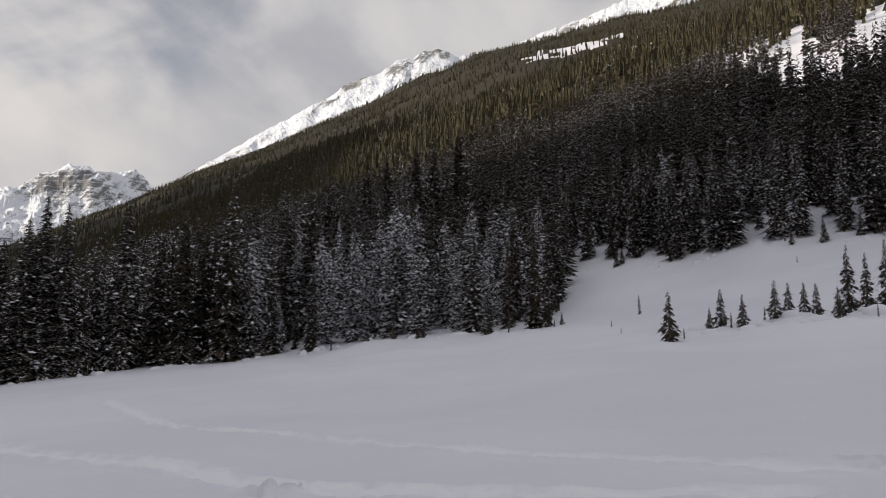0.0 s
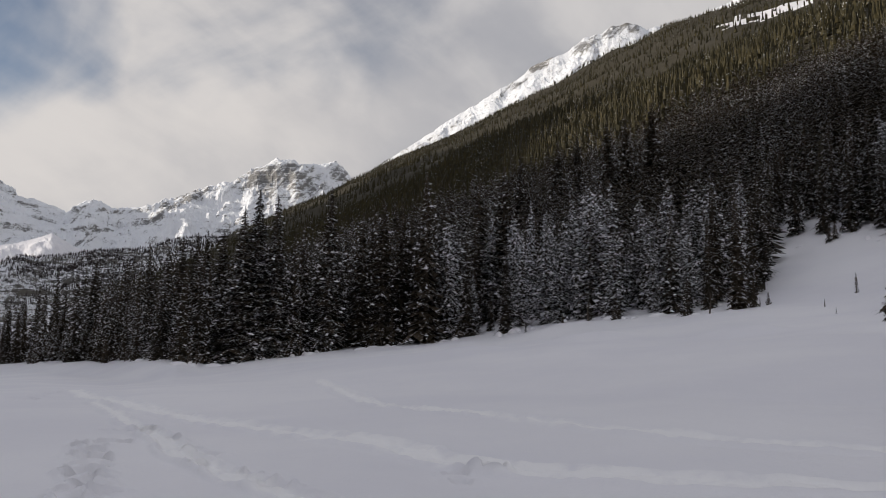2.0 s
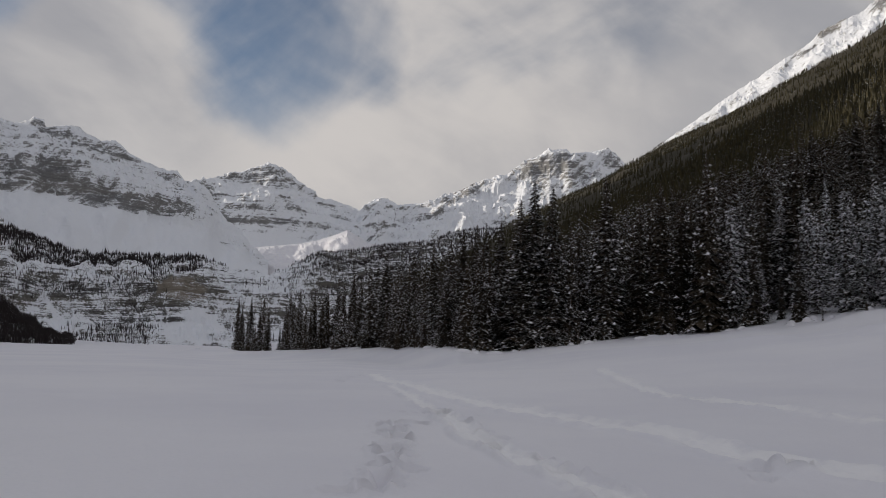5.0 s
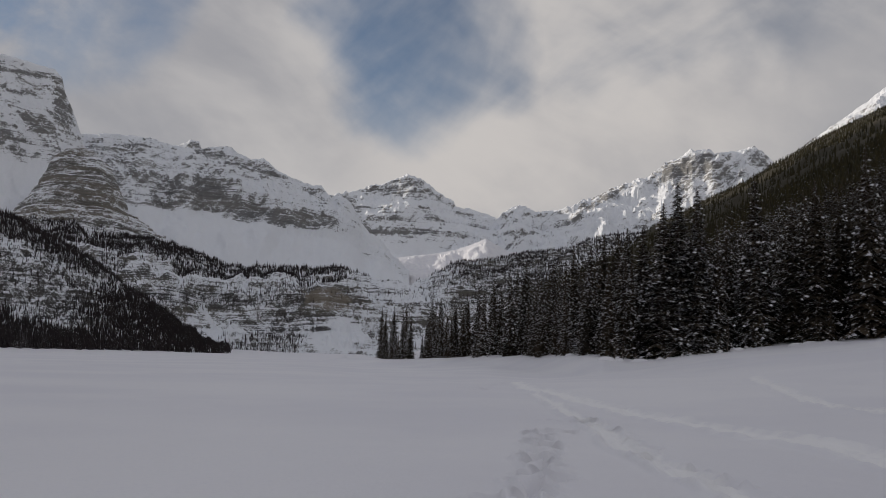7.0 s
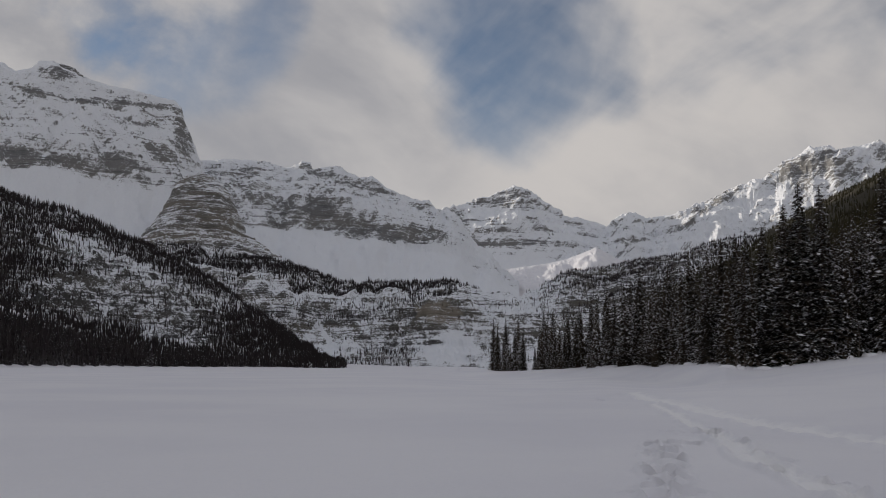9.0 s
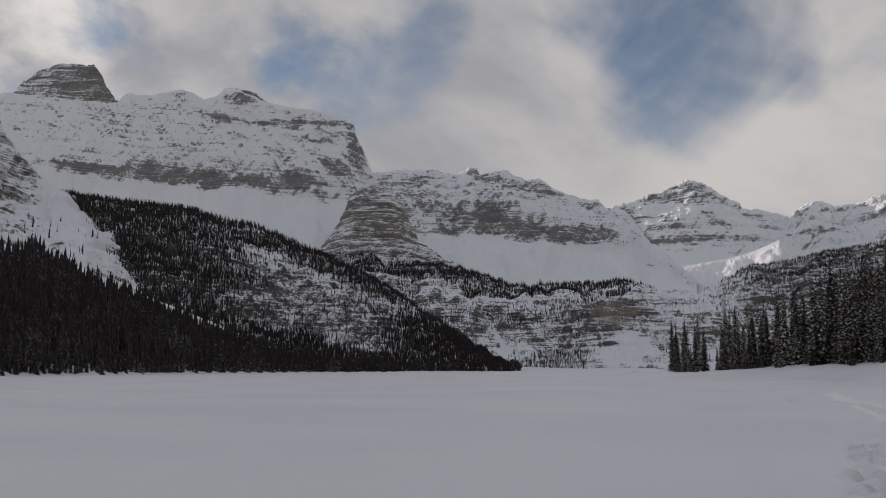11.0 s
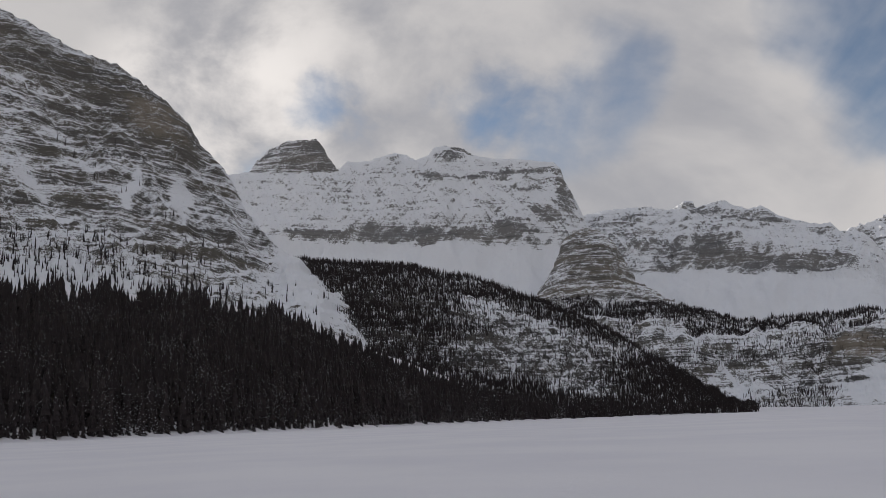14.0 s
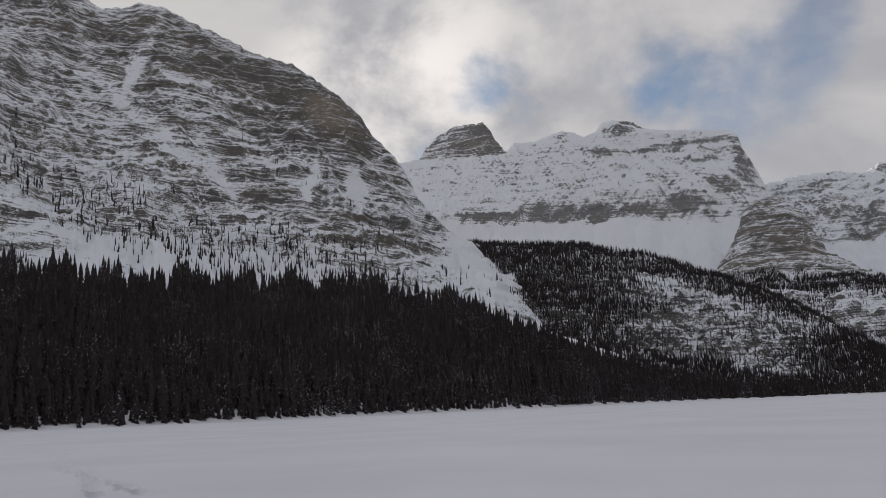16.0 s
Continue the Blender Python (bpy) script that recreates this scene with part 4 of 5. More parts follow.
def woods(name, label, places, templates, mats, seed):
    """Many trees joined: places are rows of x, y, z, height, girth factor."""
    rng = np.random.RandomState(seed)
    vs, fs, ms, n = [], [], [], 0
    pick = rng.randint(0, len(templates), len(places))
    for k, (v, f, mi) in enumerate(templates):
        sel = places[pick == k]
        if not len(sel):
            continue
        a = rng.uniform(0, 6.283, len(sel))
        c, s = np.cos(a)[:, None], np.sin(a)[:, None]
        h, g = sel[:, 3:4], sel[:, 3:4] * sel[:, 4:5]
        lean = rng.normal(0, 0.012, (len(sel), 2))
        x = (c * v[:, 0] - s * v[:, 1]) * g + sel[:, 0:1] + lean[:, :1] * h * v[:, 2]
        y = (s * v[:, 0] + c * v[:, 1]) * g + sel[:, 1:2] + lean[:, 1:] * h * v[:, 2]
        z = v[:, 2] * h + sel[:, 2:3]
        vs.append(np.stack([x, y, z], -1).reshape(-1, 3))
        fs.append((f[None] + (np.arange(len(sel)) * len(v))[:, None, None]).reshape(-1, 3) + n)
        ms.append(np.tile(mi, len(sel)))
        n += len(sel) * len(v)
    me = mesh_of(name, np.concatenate(vs), np.concatenate(fs), mats, np.concatenate(ms))
    return tagged(new(name, me), label, "forest", kind="stuff")


def scatter(rng, n, az0, az1, d0, d1, spacing):
    """Random standpoints in a ring sector, none nearer to each other than spacing."""
    out, grid = [], {}
    for _ in range(n):
        az, d = rng.uniform(az0, az1), math.sqrt(rng.uniform(d0 * d0, d1 * d1))
        x, y = float(polar(az, d)[0]), float(polar(az, d)[1])
        key = (int(x // spacing), int(y // spacing))
        if any((x - q[0]) ** 2 + (y - q[1]) ** 2 < spacing * spacing for i in (-1, 0, 1) for j in (-1, 0, 1) for q in grid.get((key[0] + i, key[1] + j), ())):
            continue
        grid.setdefault(key, []).append((x, y))
        out.append((az, d, x, y))
    return out


def stature(az):
    """Usual height of the trees on the right bank, tallest where the bank is lowest."""
    return np.interp(az, [-36, -8, 0, 10, 18, 28, 34, 40, 46.7], [14, 12.5, 14, 17, 19.5, 21, 18, 14, 13])


# tops of the near woods against the slope and sky behind: azimuth and elevation
TOP_AZ = [-20, -8, -1, 4, 9, 14, 17.2, 20.6, 23.2, 25.2, 26.6, 28.4, 30, 33, 35.2, 37.4, 39.6, 41.4, 43.2, 44.7, 46]
TOP_EL = [30, 22, 18, 16.5, 15, 13.5, 12.5, 11.4, 10.2, 10.4, 9.5, 8.5, 8.0, 6.8, 6.3, 5.2, 3.9, 3.6, 3.0, 3.1, 2.4]


def headroom(x, y, z):
    """Height that a tree standing there may have under the tops of the wood."""
    az, d = np.degrees(np.arctan2(-x, y)), np.hypot(x, y)
    return d * np.tan(np.radians(np.interp(az, TOP_AZ, TOP_EL))) + 1.65 - z


def set_out(ob, poses):
    """The thing at the first pose, copies of it at the others."""
    for m in poses[1:]:
        copy_thing(ob, m)
    ob.matrix_basis = poses[0]


TALL = [(-17.7, 14.76), (-0.9, 17.32), (0.8, 16.76), (2.0, 17.01), (4.0, 16.64), (5.3, 16.2), (7.8, 14.93), (8.9, 15.18), (10.6, 13.63), (12.6, 12.5), (14.1, 14.06), (17.0, 11.45), (20.5, 12.05), (24.0, 11.27), (25.2, 11.63), (26.1, 10.33), (27.4, 8.94), (28.4, 8.77), (29.0, 8.63), (29.9, 8.34), (31.9, 7.66), (33.2, 6.79), (35.0, 6.71), (36.0, 5.55), (37.1, 5.69), (38.1, 4.79), (38.9, 4.23), (40.6, 3.97), (41.2, 3.83), (42.9, 3.39), (43.7, 3.35), (44.5, 3.24)]


def right_woods():
    rng = random.Random(11)
    spots = [q for q in scatter(rng, 60000, -36, 46.7, 84, 330, 3.0) if q[1] > edge(q[0]) + rng.uniform(0, 3)]
    spots = [q for q in spots if rng.random() < 0.06 or not clearing(np.float64(q[2]), np.float64(q[3]))]
    spots = [q for q in spots if q[0] < 34 or q[1] < edge(q[0]) + (47 - q[0]) * 5 + rng.uniform(14, 28)]
    spots = [q for q in spots if rng.random() > np.interp(q[0], [36, 41, 46], [0.0, 0.45, 0.6]) and q[0] < 44.8]
    spots.sort(key=lambda q: q[1] - float(edge(q[0])))
    kinds = []
    for i, (h, g, share, lab) in enumerate((
            (12, 2.3, 0.62, "snow-laden dark spruce at the wood's edge"), (15, 2.7, 0.55, "snow-laden dark spruce at the wood's edge"), (10, 2.1, 0.75, "fir thick with lumps of snow at the wood's edge"),
            (14, 2.5, 0.52, "tall dark spruce with a few lumps of snow"), (17, 2.8, 0.45, "tall dark spruce with a few lumps of snow"), (19, 3.0, 0.38, "very tall dark spruce at the wood's edge"),
            (12, 2.2, 0.48, "dark fir with a few lumps of snow"))):
        kinds.append((h, conifer(h, g, share, 100 + i, lab, "conifers at the wood's edge", 0.5, 9, 0.05, 0.33, FROSTED if i < 3 else NEEDLES)))
    # tall spruces that stand out above their neighbours: azimuth and elevation of the tip
    poses = [[] for _ in kinds]
    for az, el in TALL:
        # stands where its height comes nearest to 19 metres
        d = min((float(edge(az)) + (18.0 if abs(az - 4) < 9 else 2.0) + 3 * i for i in range(24)), key=lambda q: abs(q * math.tan(radians(el)) + 1.65 - float(ground_z(*polar(az, q))) - 19))
        x, y = (float(c) for c in polar(az, d))
        h = min(23.5, d * math.tan(radians(el)) + 1.8 - float(ground_z(x, y)))
        k = rng.choice((3, 4, 5))
        m = Matrix.Translation((x, y, float(ground_z(x, y)) - 0.15)) @ Matrix.Rotation(rng.uniform(0, 6.28), 4, "Z") @ Matrix.Diagonal((h / kinds[k][0] * rng.uniform(1.1, 1.4) * (1.25 if 22 < az < 28 else 1.0),) * 2 + (h / kinds[k][0], 1))
        poses[k].append(m)
    for q in spots[:300 - len(TALL)]:
        k = rng.choice((0, 1, 2, 0, 1, 2, 6)) if abs(q[0] - 4.0) < 8 + rng.gauss(0, 4) else rng.choice((3, 4, 5, 6, 3, 4))
        tall = float(stature(q[0])) * rng.choice((0.45, 0.7, 0.85, 0.95, 1.0, 1.05, 1.12))
        tall *= 0.72 if abs(q[0] - 4.0) < 8 and q[1] < edge(q[0]) + 7 else 1.0
        size = min(tall, max(3.0, float(headroom(q[2], q[3], ground_z(q[2], q[3]))) * (rng.uniform(0.72, 1.0) if q[0] < 27 else rng.uniform(0.42, 1.0)))) / kinds[k][0]
        wide = size * rng.uniform(0.95, 1.25)
        m = Matrix.Translation((q[2], q[3], float(ground_z(q[2], q[3])) - 0.15)) @ Matrix.Rotation(rng.uniform(0, 6.28), 4, "Z") @ Matrix.Diagonal((wide, wide, size, 1))
        poses[k].append(m)
    for (_, tree), ms in zip(kinds, poses):
        set_out(tree, ms)
    rest = np.array([(q[2], q[3]) for q in spots[300 - len(TALL):]])
    h = np.array([rng.triangular(0.5, 1.3, 1.0) for _ in rest]) * stature(np.degrees(np.arctan2(-rest[:, 0], rest[:, 1])))
    z = ground_z(rest[:, 0], rest[:, 1]) - 0.3
    h = np.minimum(h, np.maximum(3.0, headroom(rest[:, 0], rest[:, 1], z) * np.array([rng.uniform(0.55, 1.02) for _ in rest])))
    pl = np.stack([rest[:, 0], rest[:, 1], z, h, np.array([rng.uniform(0.8, 1.2) for _ in rest])], 1)
    return pl


MID = [mid_tree(200 + i, q) for i, q in enumerate((0.25, 0.4, 0.55, 0.7, 0.85))]
MID_DARK = [mid_tree(220 + i, q) for i, q in enumerate((0.10, 0.22, 0.38, 0.55))]
LOW = [low_tree(300 + i, 5, 5, 0.14, 0.0) for i in range(6)]
LOW_DARK = [low_tree(320 + i, 5, 6, 0.13, 0.0) for i in range(6)]
FRONT = [low_tree(240 + i, 8, 6, 0.125, 0.0) for i in range(6)]
BACK = [low_tree(250 + i, 6, 5, 0.13, 0.0) for i in range(6)]
THIN = [low_tree(360 + i, 3, 3, 0.12, 0.0) for i in range(6)]
SLIM = [low_tree(380 + i, 2, 3, 0.11, 0.0) for i in range(6)]
TINY = [low_tree(340 + i, 3, 4, 0.15, 0.0) for i in range(5)]

places = right_woods()
dist = np.hypot(places[:, 0], places[:, 1])
near_sel = np.argsort(dist - 110 * np.clip((np.degrees(np.arctan2(-places[:, 0], places[:, 1])) - 28) / 6, 0, 1))[:1600]
mask = np.zeros(len(places), bool)
mask[near_sel] = True
snowy = np.abs(np.degrees(np.arctan2(-places[:, 0], places[:, 1])) - 3) + np.clip(dist - edge(np.degrees(np.arctan2(-places[:, 0], places[:, 1]))) - 8, 0, 99) / 3.5 + 4 * fbm(places[:, 0] / 30, places[:, 1] / 30, 2, seed=93) < 11
woods("wood_near", "dense snowy conifers on the valley side", places[mask & snowy], MID, [FROSTED, SNOW], 1)
woods("wood_near_dark", "dense dark conifers with little snow by the lake", places[mask & ~snowy], MID_DARK, [NEEDLES, SNOW], 8)
woods("wood_middle", "dense dark conifers climbing the valley side", places[~mask], [mid_tree(260 + i, q, 4, 1.4, 0.45) for i, q in enumerate((0.06, 0.14, 0.25, 0.4))], [DEEP_NEEDLES, SNOW], 2)


def slope_woods():
    rng = random.Random(12)
    out = []
    for d0, d1, n, gap in ((325, 700, 75000, 3.1), (700, 3100, 80000, 6.2), (3100, 4500, 22000, 10)):
        for az, d, x, y in scatter(rng, n, -34 if d0 < 3000 else 12, 36, d0, d1, gap):
            p = y * math.sin(radians(AXIS)) + x * math.cos(radians(AXIS))
            if p < 60 or p > 1500:
                continue
            # clearings of open snow high on the slope
            if clearing(np.float64(x), np.float64(y)) and rng.random() < (0.93 if d < 600 else 0.6):
                continue
            out.append((x, y, rng.triangular(5, 15, 9.5) * (1.0 if d < 650 else 0.85), rng.uniform(0.75, 1.1)))
    a = np.array(out)
    z = ground_z(a[:, 0], a[:, 1]) - 0.5
    az = np.degrees(np.arctan2(-a[:, 0], a[:, 1]))
    a[:, 2] = np.where((az > 17) & (np.hypot(a[:, 0], a[:, 1]) < 600), np.minimum(a[:, 2], np.maximum(1.0, headroom(a[:, 0], a[:, 1], z) + 8)), a[:, 2])
    return np.stack([a[:, 0], a[:, 1], z, a[:, 2], a[:, 3]], 1)


upper = slope_woods()
fine = np.hypot(upper[:, 0], upper[:, 1]) < 600
woods("wood_upper", "conifer forest on the upper valley side, in low sun", upper[~fine], TINY, [FAR_NEEDLES, SNOW], 3)
woods("wood_by_clearings", "conifers round snowy clearings on the slope", upper[fine], LOW, [FAR_NEEDLES, SNOW], 9)


def shore_woods():
    rng = random.Random(13)
    out = []
    for az, d, x, y in scatter(rng, 120000, 56, 128, 255, 1100, 3.1):
        s, deep = float(shore(az)), float(wood_depth(np.float64(az)))
        if s + rng.uniform(0, 4) < d < s + deep and rng.random() < 0.25 + (s + deep - d) / 45:
            out.append((x, y, rng.triangular(8, 22, 13) * float(np.interp(d - s, [0, 10], [0.8, 1])), rng.uniform(0.85, 1.3)))
    # a close front rank down to the ice
    az = 62.0
    while az < 126:
        az += math.degrees(rng.uniform(0.9, 2.6) / float(shore(az)))
        x, y = (float(c) for c in polar(az, float(shore(az)) + rng.uniform(0.5, 5)))
        out.append((x, y, rng.uniform(5, 13), rng.uniform(1.0, 1.4)))
    a = np.array(out)
    return np.stack([a[:, 0], a[:, 1], ground_z(a[:, 0], a[:, 1]) - 0.4, a[:, 2], a[:, 3]], 1)


shore_places = shore_woods()
shore_az = np.degrees(np.arctan2(-shore_places[:, 0], shore_places[:, 1]))
first = np.hypot(shore_places[:, 0], shore_places[:, 1]) - shore(shore_az) < np.interp(shore_az, [60, 75, 90], [12, 22, 34])
woods("wood_far_shore", "dense black-green conifers along the far shore of the lake", shore_places[first], FRONT, [SHORE_NEEDLES, SNOW], 4)
second = ~first & (np.hypot(shore_places[:, 0], shore_places[:, 1]) - shore(shore_az) < np.interp(shore_az, [60, 75, 90], [40, 90, 150]))
woods("wood_behind_shore", "dense black-green conifers climbing from the far shore", shore_places[second], BACK, [SHORE_NEEDLES, SNOW], 14)
woods("wood_below_cliffs", "dense black-green conifers under the rock face", shore_places[~first & ~second], LOW_DARK, [SHORE_NEEDLES, SNOW], 15)


def on_face(face, count, seed, dense, low, high, sink=1.0):
    """Trees standing on a mountain's face where dense(azimuth, way up, noise) is over a random number."""
    x, y, z, az, v = face
    rng = np.random.RandomState(seed)
    i, j, t = rng.randint(0, len(v) - 1, count), rng.randint(0, len(az), count), rng.uniform(0, 1, count)
    keep = dense(az[j], v[i], fbm(x[i, j] / 90, z[i, j] / 60, 4, seed=seed)) > rng.uniform(0, 1, count)
    i, j, t = i[keep], j[keep], t[keep]
    n = len(i)
    x, y, z = (q[i, j] + (q[i + 1, j] - q[i, j]) * t for q in (x, y, z))
    return np.stack([x + rng.normal(0, 1.5, n), y + rng.normal(0, 1.5, n), z - sink, rng.uniform(low, high, n), rng.uniform(0.7, 1.1, n)], 1)


def hill_density(az, v, n):
    crest = np.clip((v - 0.62) / 0.12, 0, 1) * 0.75
    foot = np.clip((0.20 + 0.15 * (az > 67) - v) / 0.1, 0, 1)
    right = np.clip((64 - az) / 4 - (v - 0.5) * 1.5, 0, 1)
    left = np.clip((az - 70 + 4 * (0.4 - v)) / 4, 0, 1) * 0.95
    return np.clip(np.maximum.reduce([crest, foot, right, left]) + 0.7 * n, 0.06, 1)


def head_density(az, v, n):
    bench = np.clip((v - 0.80) / 0.05, 0, 1) * np.clip((az - 45) / 2, 0, 1) * np.clip(0.85 + 1.8 * n, 0, 1)
    ledges = 0.22 * np.clip(0.6 + 2.0 * n, 0, 1) * np.clip((az - 49) / 2, 0, 1) + 0.10 * np.clip(0.2 + 2.0 * n, 0, 1)
    stands = 0.85 * (n > 0.17) * np.clip((az - 49.5) / 1, 0, 1)
    right = np.clip((42 - az) / 3, 0, 1) * np.clip((v - 0.25) / 0.2, 0, 1) * np.clip(0.95 + 1.4 * n, 0.3, 1)
    apron = (az > 45.3) & (az < 49.3) & (v < 0.36)
    return np.where(apron, 0.0, np.maximum.reduce([bench, ledges, stands * (v < 0.8), right]))


def left_density(az, v, n):
    return np.clip(v / 0.16, 0.05, 1) * np.clip(0.75 - v * 1.3, 0.02, 1) * np.clip(0.25 + 2.2 * n, 0, 1) * (v < 0.66)


woods("wood_on_hill", "conifers standing on the snowy hill", on_face(HILL, 60000, 5, hill_density, 4, 11.5), SLIM, [SHORE_NEEDLES, SNOW], 5)
def bench_density(az, v, n):
    return np.clip((v - 0.60 - 0.10 * perlin(az / 1.2, az * 0 + 4.5, 64)) / 0.04, 0, 1) * np.clip((az - 46.5) / 1.5, 0, 1) * np.clip((66 - az) / 2, 0, 1) * np.clip(1.25 + 3.5 * n, 0, 1)


woods("wood_on_bench", "dark stand of conifers on the snowy bench", on_face(HEAD, 48000, 16, bench_density, 6, 14), THIN, [SHORE_NEEDLES, SNOW], 16)
woods("wood_on_headwall", "scattered conifers on benches and cliffs at the valley head", on_face(HEAD, 62000, 6, head_density, 4, 10), SLIM, [SHORE_NEEDLES, SNOW], 6)
woods("trees_on_left_face", "thin conifers clinging to ledges of the rock face", on_face(LEFT, 22000, 7, left_density, 5, 12), THIN, [SHORE_NEEDLES, SNOW], 7)


# ---- loose things in the meadow and at the wood's edge ----
def stand(ob, az, d, sink=0.05, scale=1.0, turn=0.0):
    x, y = (float(q) for q in polar(az, d))
    return Matrix.Translation((x, y, float(ground_z(x, y)) - sink)) @ Matrix.Rotation(turn, 4, "Z") @ Matrix.Scale(scale, 4)


def saplings():
    rng = random.Random(21)
    thick = conifer(3.0, 1.25, 0.06, 401, "small young fir standing alone in deep snow", "young firs in the snow meadow", 0.25, 6, 0.08, 0.20)
    tall = conifer(5.2, 1.6, 0.06, 402, "young spruce with thin drooping branches in deep snow", "young firs in the snow meadow", 0.27, 6, 0.06, 0.2)
    thin = conifer(2.0, 0.36, 0.0, 403, "sapling poking out of the snow", "young firs in the snow meadow", 0.2, 5, 0.05, 0.2)
    rows = [(thick, -14.5, 58.5, 1.12), (thin, -12.7, 88, 1.0), (thick, -17.7, 69, 0.98), (thick, -19.0, 66.5, 0.84), (thick, -17.0, 68, 0.55), (thick, -20.9, 69, 0.96), (thick, -21.7, 72, 0.95),
            (thick, -22.6, 70, 0.80), (thick, -23.3, 71, 0.90), (thick, -24.5, 68, 0.82), (tall, -25.1, 72, 1.02), (tall, -26.1, 71, 0.83), (tall, -27.2, 70.5, 0.97), (tall, -28.4, 72, 0.9),
            (thin, -15.4, 60, 0.42), (thin, -10.9, 80, 0.35), (thin, -11.5, 72, 0.28), (thin, -18.3, 67.5, 0.6), (thin, -26.6, 66, 0.5), (thin, -20.3, 71, 0.6), (thick, -24.1, 110, 0.7), (thin, -22.4, 103, 0.4)]
    az = -27.5
    while az < 44:
        az += rng.choice((0.5, 1.5, 3.0, 5.0)) * rng.uniform(0.6, 1.4)
        rows.append((rng.choice((thick, thin, thick, tall)), az, float(edge(az)) + rng.uniform(-1.2, 1.5), rng.uniform(0.35, 0.85)))
    poses = [(kind, stand(kind, az, d, 0.05, sc, rng.uniform(0, 6.28))) for kind, az, d, sc in rows]
    for kind in (thick, tall, thin):
        set_out(kind, [m for k, m in poses if k == kind])


def snow_lump(rng, r, h, label):
    """A rounded cap of snow over a stump or boulder: a lumpy flattened dome."""
    v, f = [(0, 0, h)], []
    rings, sides = 5, 14
    ph = [rng.uniform(0, 6.28) for _ in range(3)]
    for k in range(1, rings + 1):
        t = k / rings * 1.75
        for i in range(sides):
            a = i * 6.283 / sides
            q = r * math.sin(min(t, 1.65)) * (1 + 0.22 * math.sin(2 * a + ph[0]) + 0.13 * math.sin(3 * a + ph[1]) + 0.05 * math.sin(7 * a + 3 * t + ph[2]))
            v.append((q * math.cos(a), q * math.sin(a), h * math.cos(t) if t < 1.57 else -0.9 * h - 0.4))
            j = (i + 1) % sides
            if k == 1:
                f.append((0, 1 + i, 1 + j))
            else:
                b0, b1 = 1 + (k - 2) * sides, 1 + (k - 1) * sides
                f += [(b0 + i, b1 + i, b1 + j), (b0 + i, b1 + j, b0 + j)]
    ob = new("snow_mound", mesh_of("snow_mound", v, f, [SNOW], smooth=True))
    return tagged(ob, label, "snow mound", "snow mounds at the wood's edge")


def mounds():
    rng = random.Random(31)
    kinds = [snow_lump(rng, r, h, "rounded cap of snow over a buried stump") for r, h in ((0.9, 0.7), (1.4, 0.8), (0.6, 0.9))]
    spots = [(-16.2 - 0.8 * i, 66.5 + rng.uniform(-1.5, 2.5), i % 2, rng.uniform(0.45, 0.85)) for i in range(15)]
    spots += [(9.2, 108, 2, 1.1), (8.3, 109.5, 2, 0.95), (8.0, 110, 2, 0.8), (21.6, 112.5, 0, 0.95), (18.2, 113, 1, 0.7), (17.5, 112.6, 0, 0.6), (12.1, 110.5, 0, 0.8), (29.8, 106.5, 1, 0.7), (28.9, 107, 0, 0.8), (27.6, 108.5, 1, 0.8), (26.4, 111.5, 0, 0.6)]
    az = -28.0
    while az < 45:
        az += rng.choice((0.5, 1.2, 3.5)) * rng.uniform(0.6, 1.6)
        spots.append((az, float(edge(az)) + rng.uniform(-1.6, 1.5), rng.choice((0, 1, 2, 0)), rng.uniform(0.3, 0.75)))
    poses = [(k, stand(kinds[k], az, d, 0.32 * sc, sc, rng.uniform(0, 6.28))) for az, d, k, sc in spots]
    for n, kind in enumerate(kinds):
        set_out(kind, [m for k, m in poses if k == n])


saplings()
mounds()


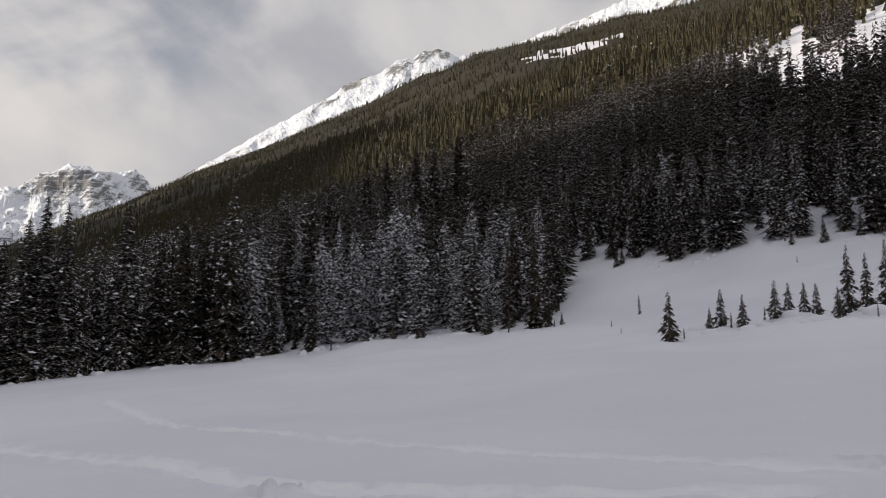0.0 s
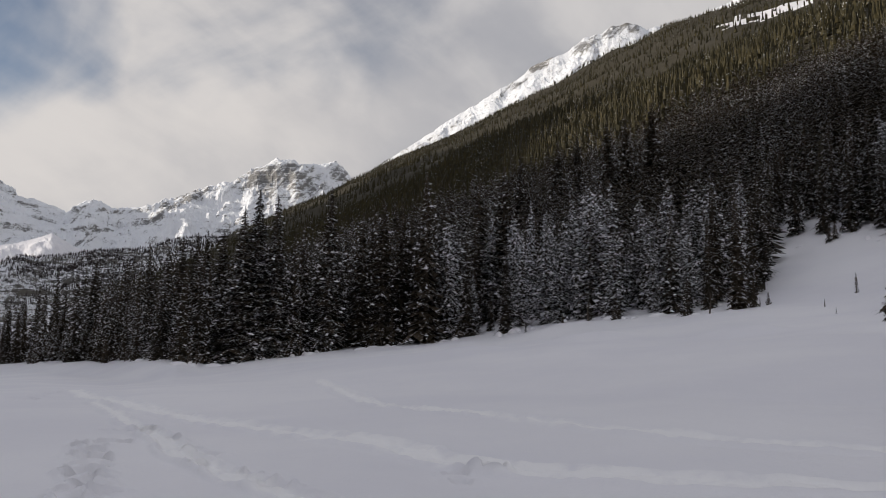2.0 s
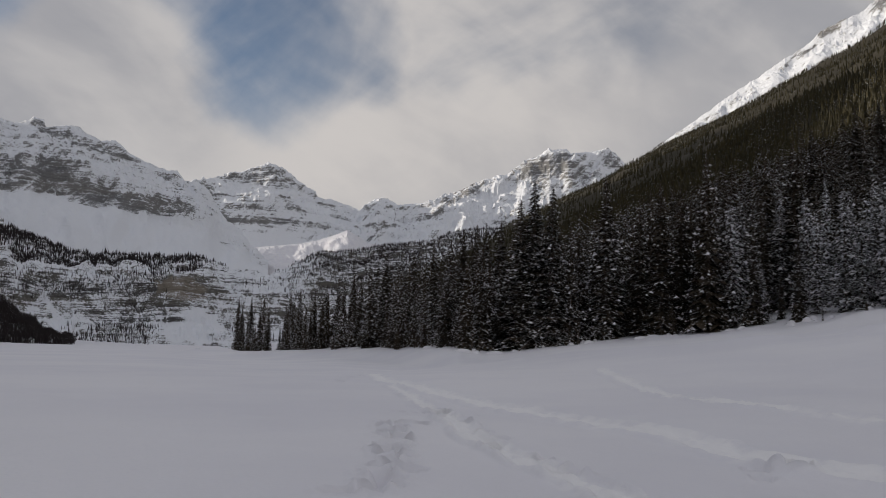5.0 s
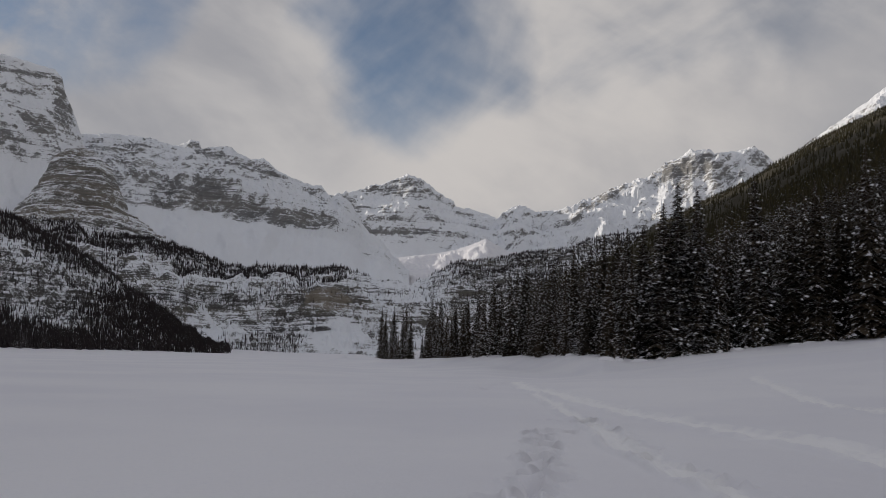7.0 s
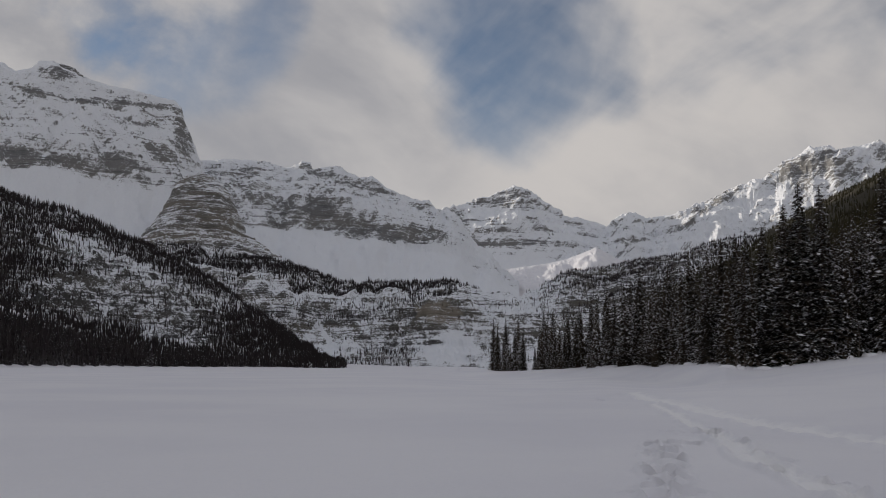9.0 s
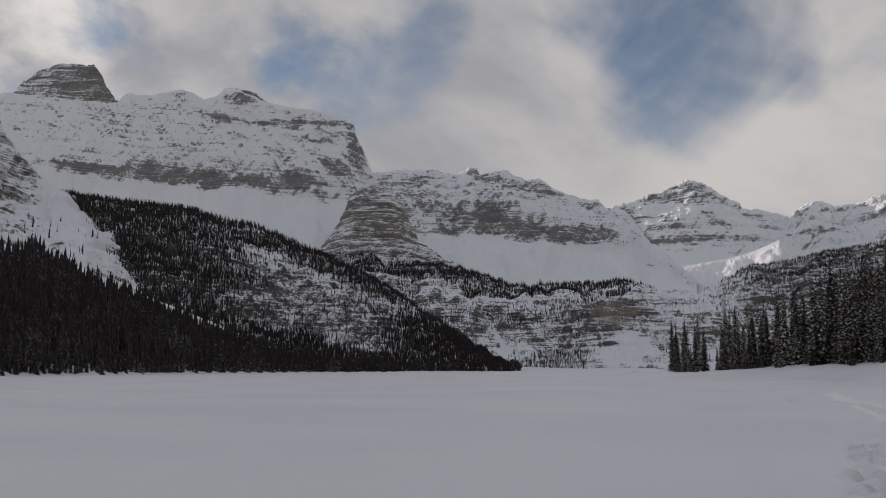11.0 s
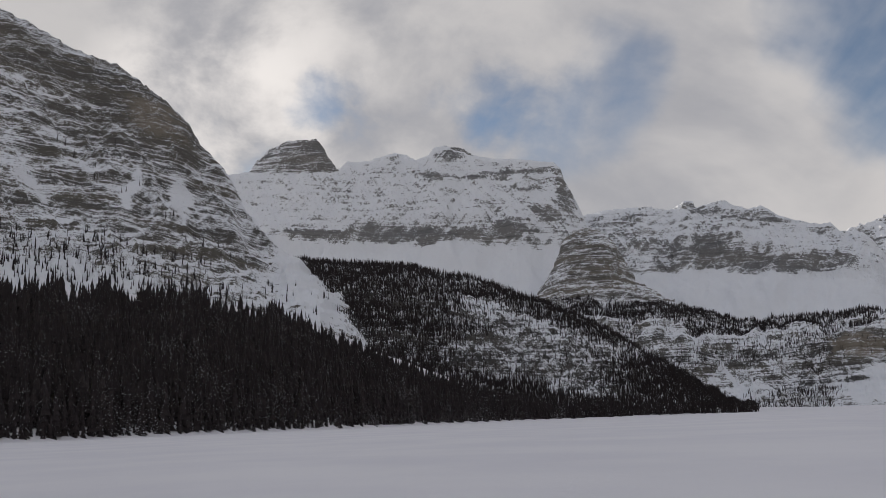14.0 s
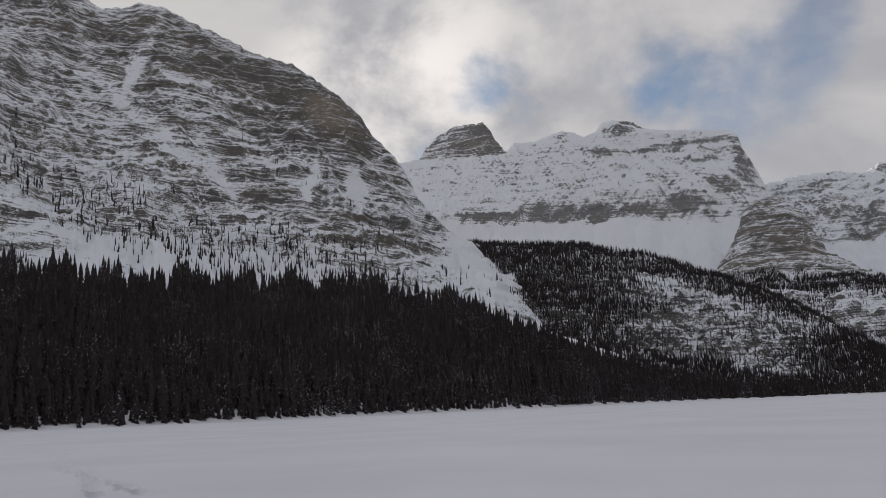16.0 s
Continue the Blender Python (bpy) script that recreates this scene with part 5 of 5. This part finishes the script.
def snag(rng, length):
    """A dead leaning stem with bare twigs."""
    v, f = [], []

    def stick(a, b, r0, r1):
        n = len(v)
        d = (Vector(b) - Vector(a)).normalized()
        u = d.orthogonal().normalized()
        w = d.cross(u)
        for c, r in ((a, r0), (b, r1)):
            for i in range(5):
                t = i * 6.283 / 5
                v.append(tuple(Vector(c) + (u * math.cos(t) + w * math.sin(t)) * r))
        for i in range(5):
            j = (i + 1) % 5
            f.extend([(n + i, n + j, n + 5 + j), (n + i, n + 5 + j, n + 5 + i)])

    pts = [(0.25 * math.sin(k * 0.8) * k / 5, 0.05 * k, length * k / 5) for k in range(6)]
    for k in range(5):
        stick(pts[k], pts[k + 1], 0.085 * (1 - k / 6), 0.085 * (1 - (k + 1) / 6))
    for _ in range(16):
        t = rng.uniform(0.15, 0.97)
        k = int(t * 5)
        p = tuple(pts[k][a] + (pts[k + 1][a] - pts[k][a]) * (t * 5 - k) for a in range(3))
        ang, ln = rng.uniform(0, 6.28), rng.uniform(0.3, 0.9) * (1.2 - t)
        tip = (p[0] + ln * math.cos(ang), p[1] + ln * math.sin(ang), p[2] + rng.uniform(-0.3, 0.35) * ln)
        stick(p, tip, 0.018, 0.006)
    ob = new("dead_tree", mesh_of("dead_tree", v, f, [BARK]))
    return tagged(ob, "bare grey dead stem leaning out of the wood's edge", "dead tree", "dead stems at the wood's edge")


def snags():
    rng = random.Random(41)
    kinds = [snag(rng, 4.5), snag(rng, 2.6)]
    seen = set()
    for az, d, k, lean, turn in ((31.0, 124, 0, 0.6, 0.4), (29.2, 107.0, 1, 1.0, 2.2), (27.6, 108.4, 1, 1.1, 4.0), (26.2, 109.5, 1, 1.0, 1.4), (29.3, 108.6, 1, 0.25, 2.0), (28.7, 108.5, 1, 0.1, 3.3), (24.6, 113.5, 1, 0.2, 5.0), (22.3, 113.6, 0, 0.12, 1.2), (16.9, 113.8, 1, 0.35, 4.2), (33.0, 138, 1, 0.3, 0.9), (3.4, 97, 1, 0.15, 2.6), (-4.2, 84.8, 1, 0.2, 0.3)):
        m = stand(kinds[k], az, d, 0.15) @ Matrix.Rotation(turn, 4, "Z") @ Matrix.Rotation(lean, 4, "X")
        if k in seen:
            copy_thing(kinds[k], m)
        else:
            kinds[k].matrix_basis = m
            seen.add(k)


snags()
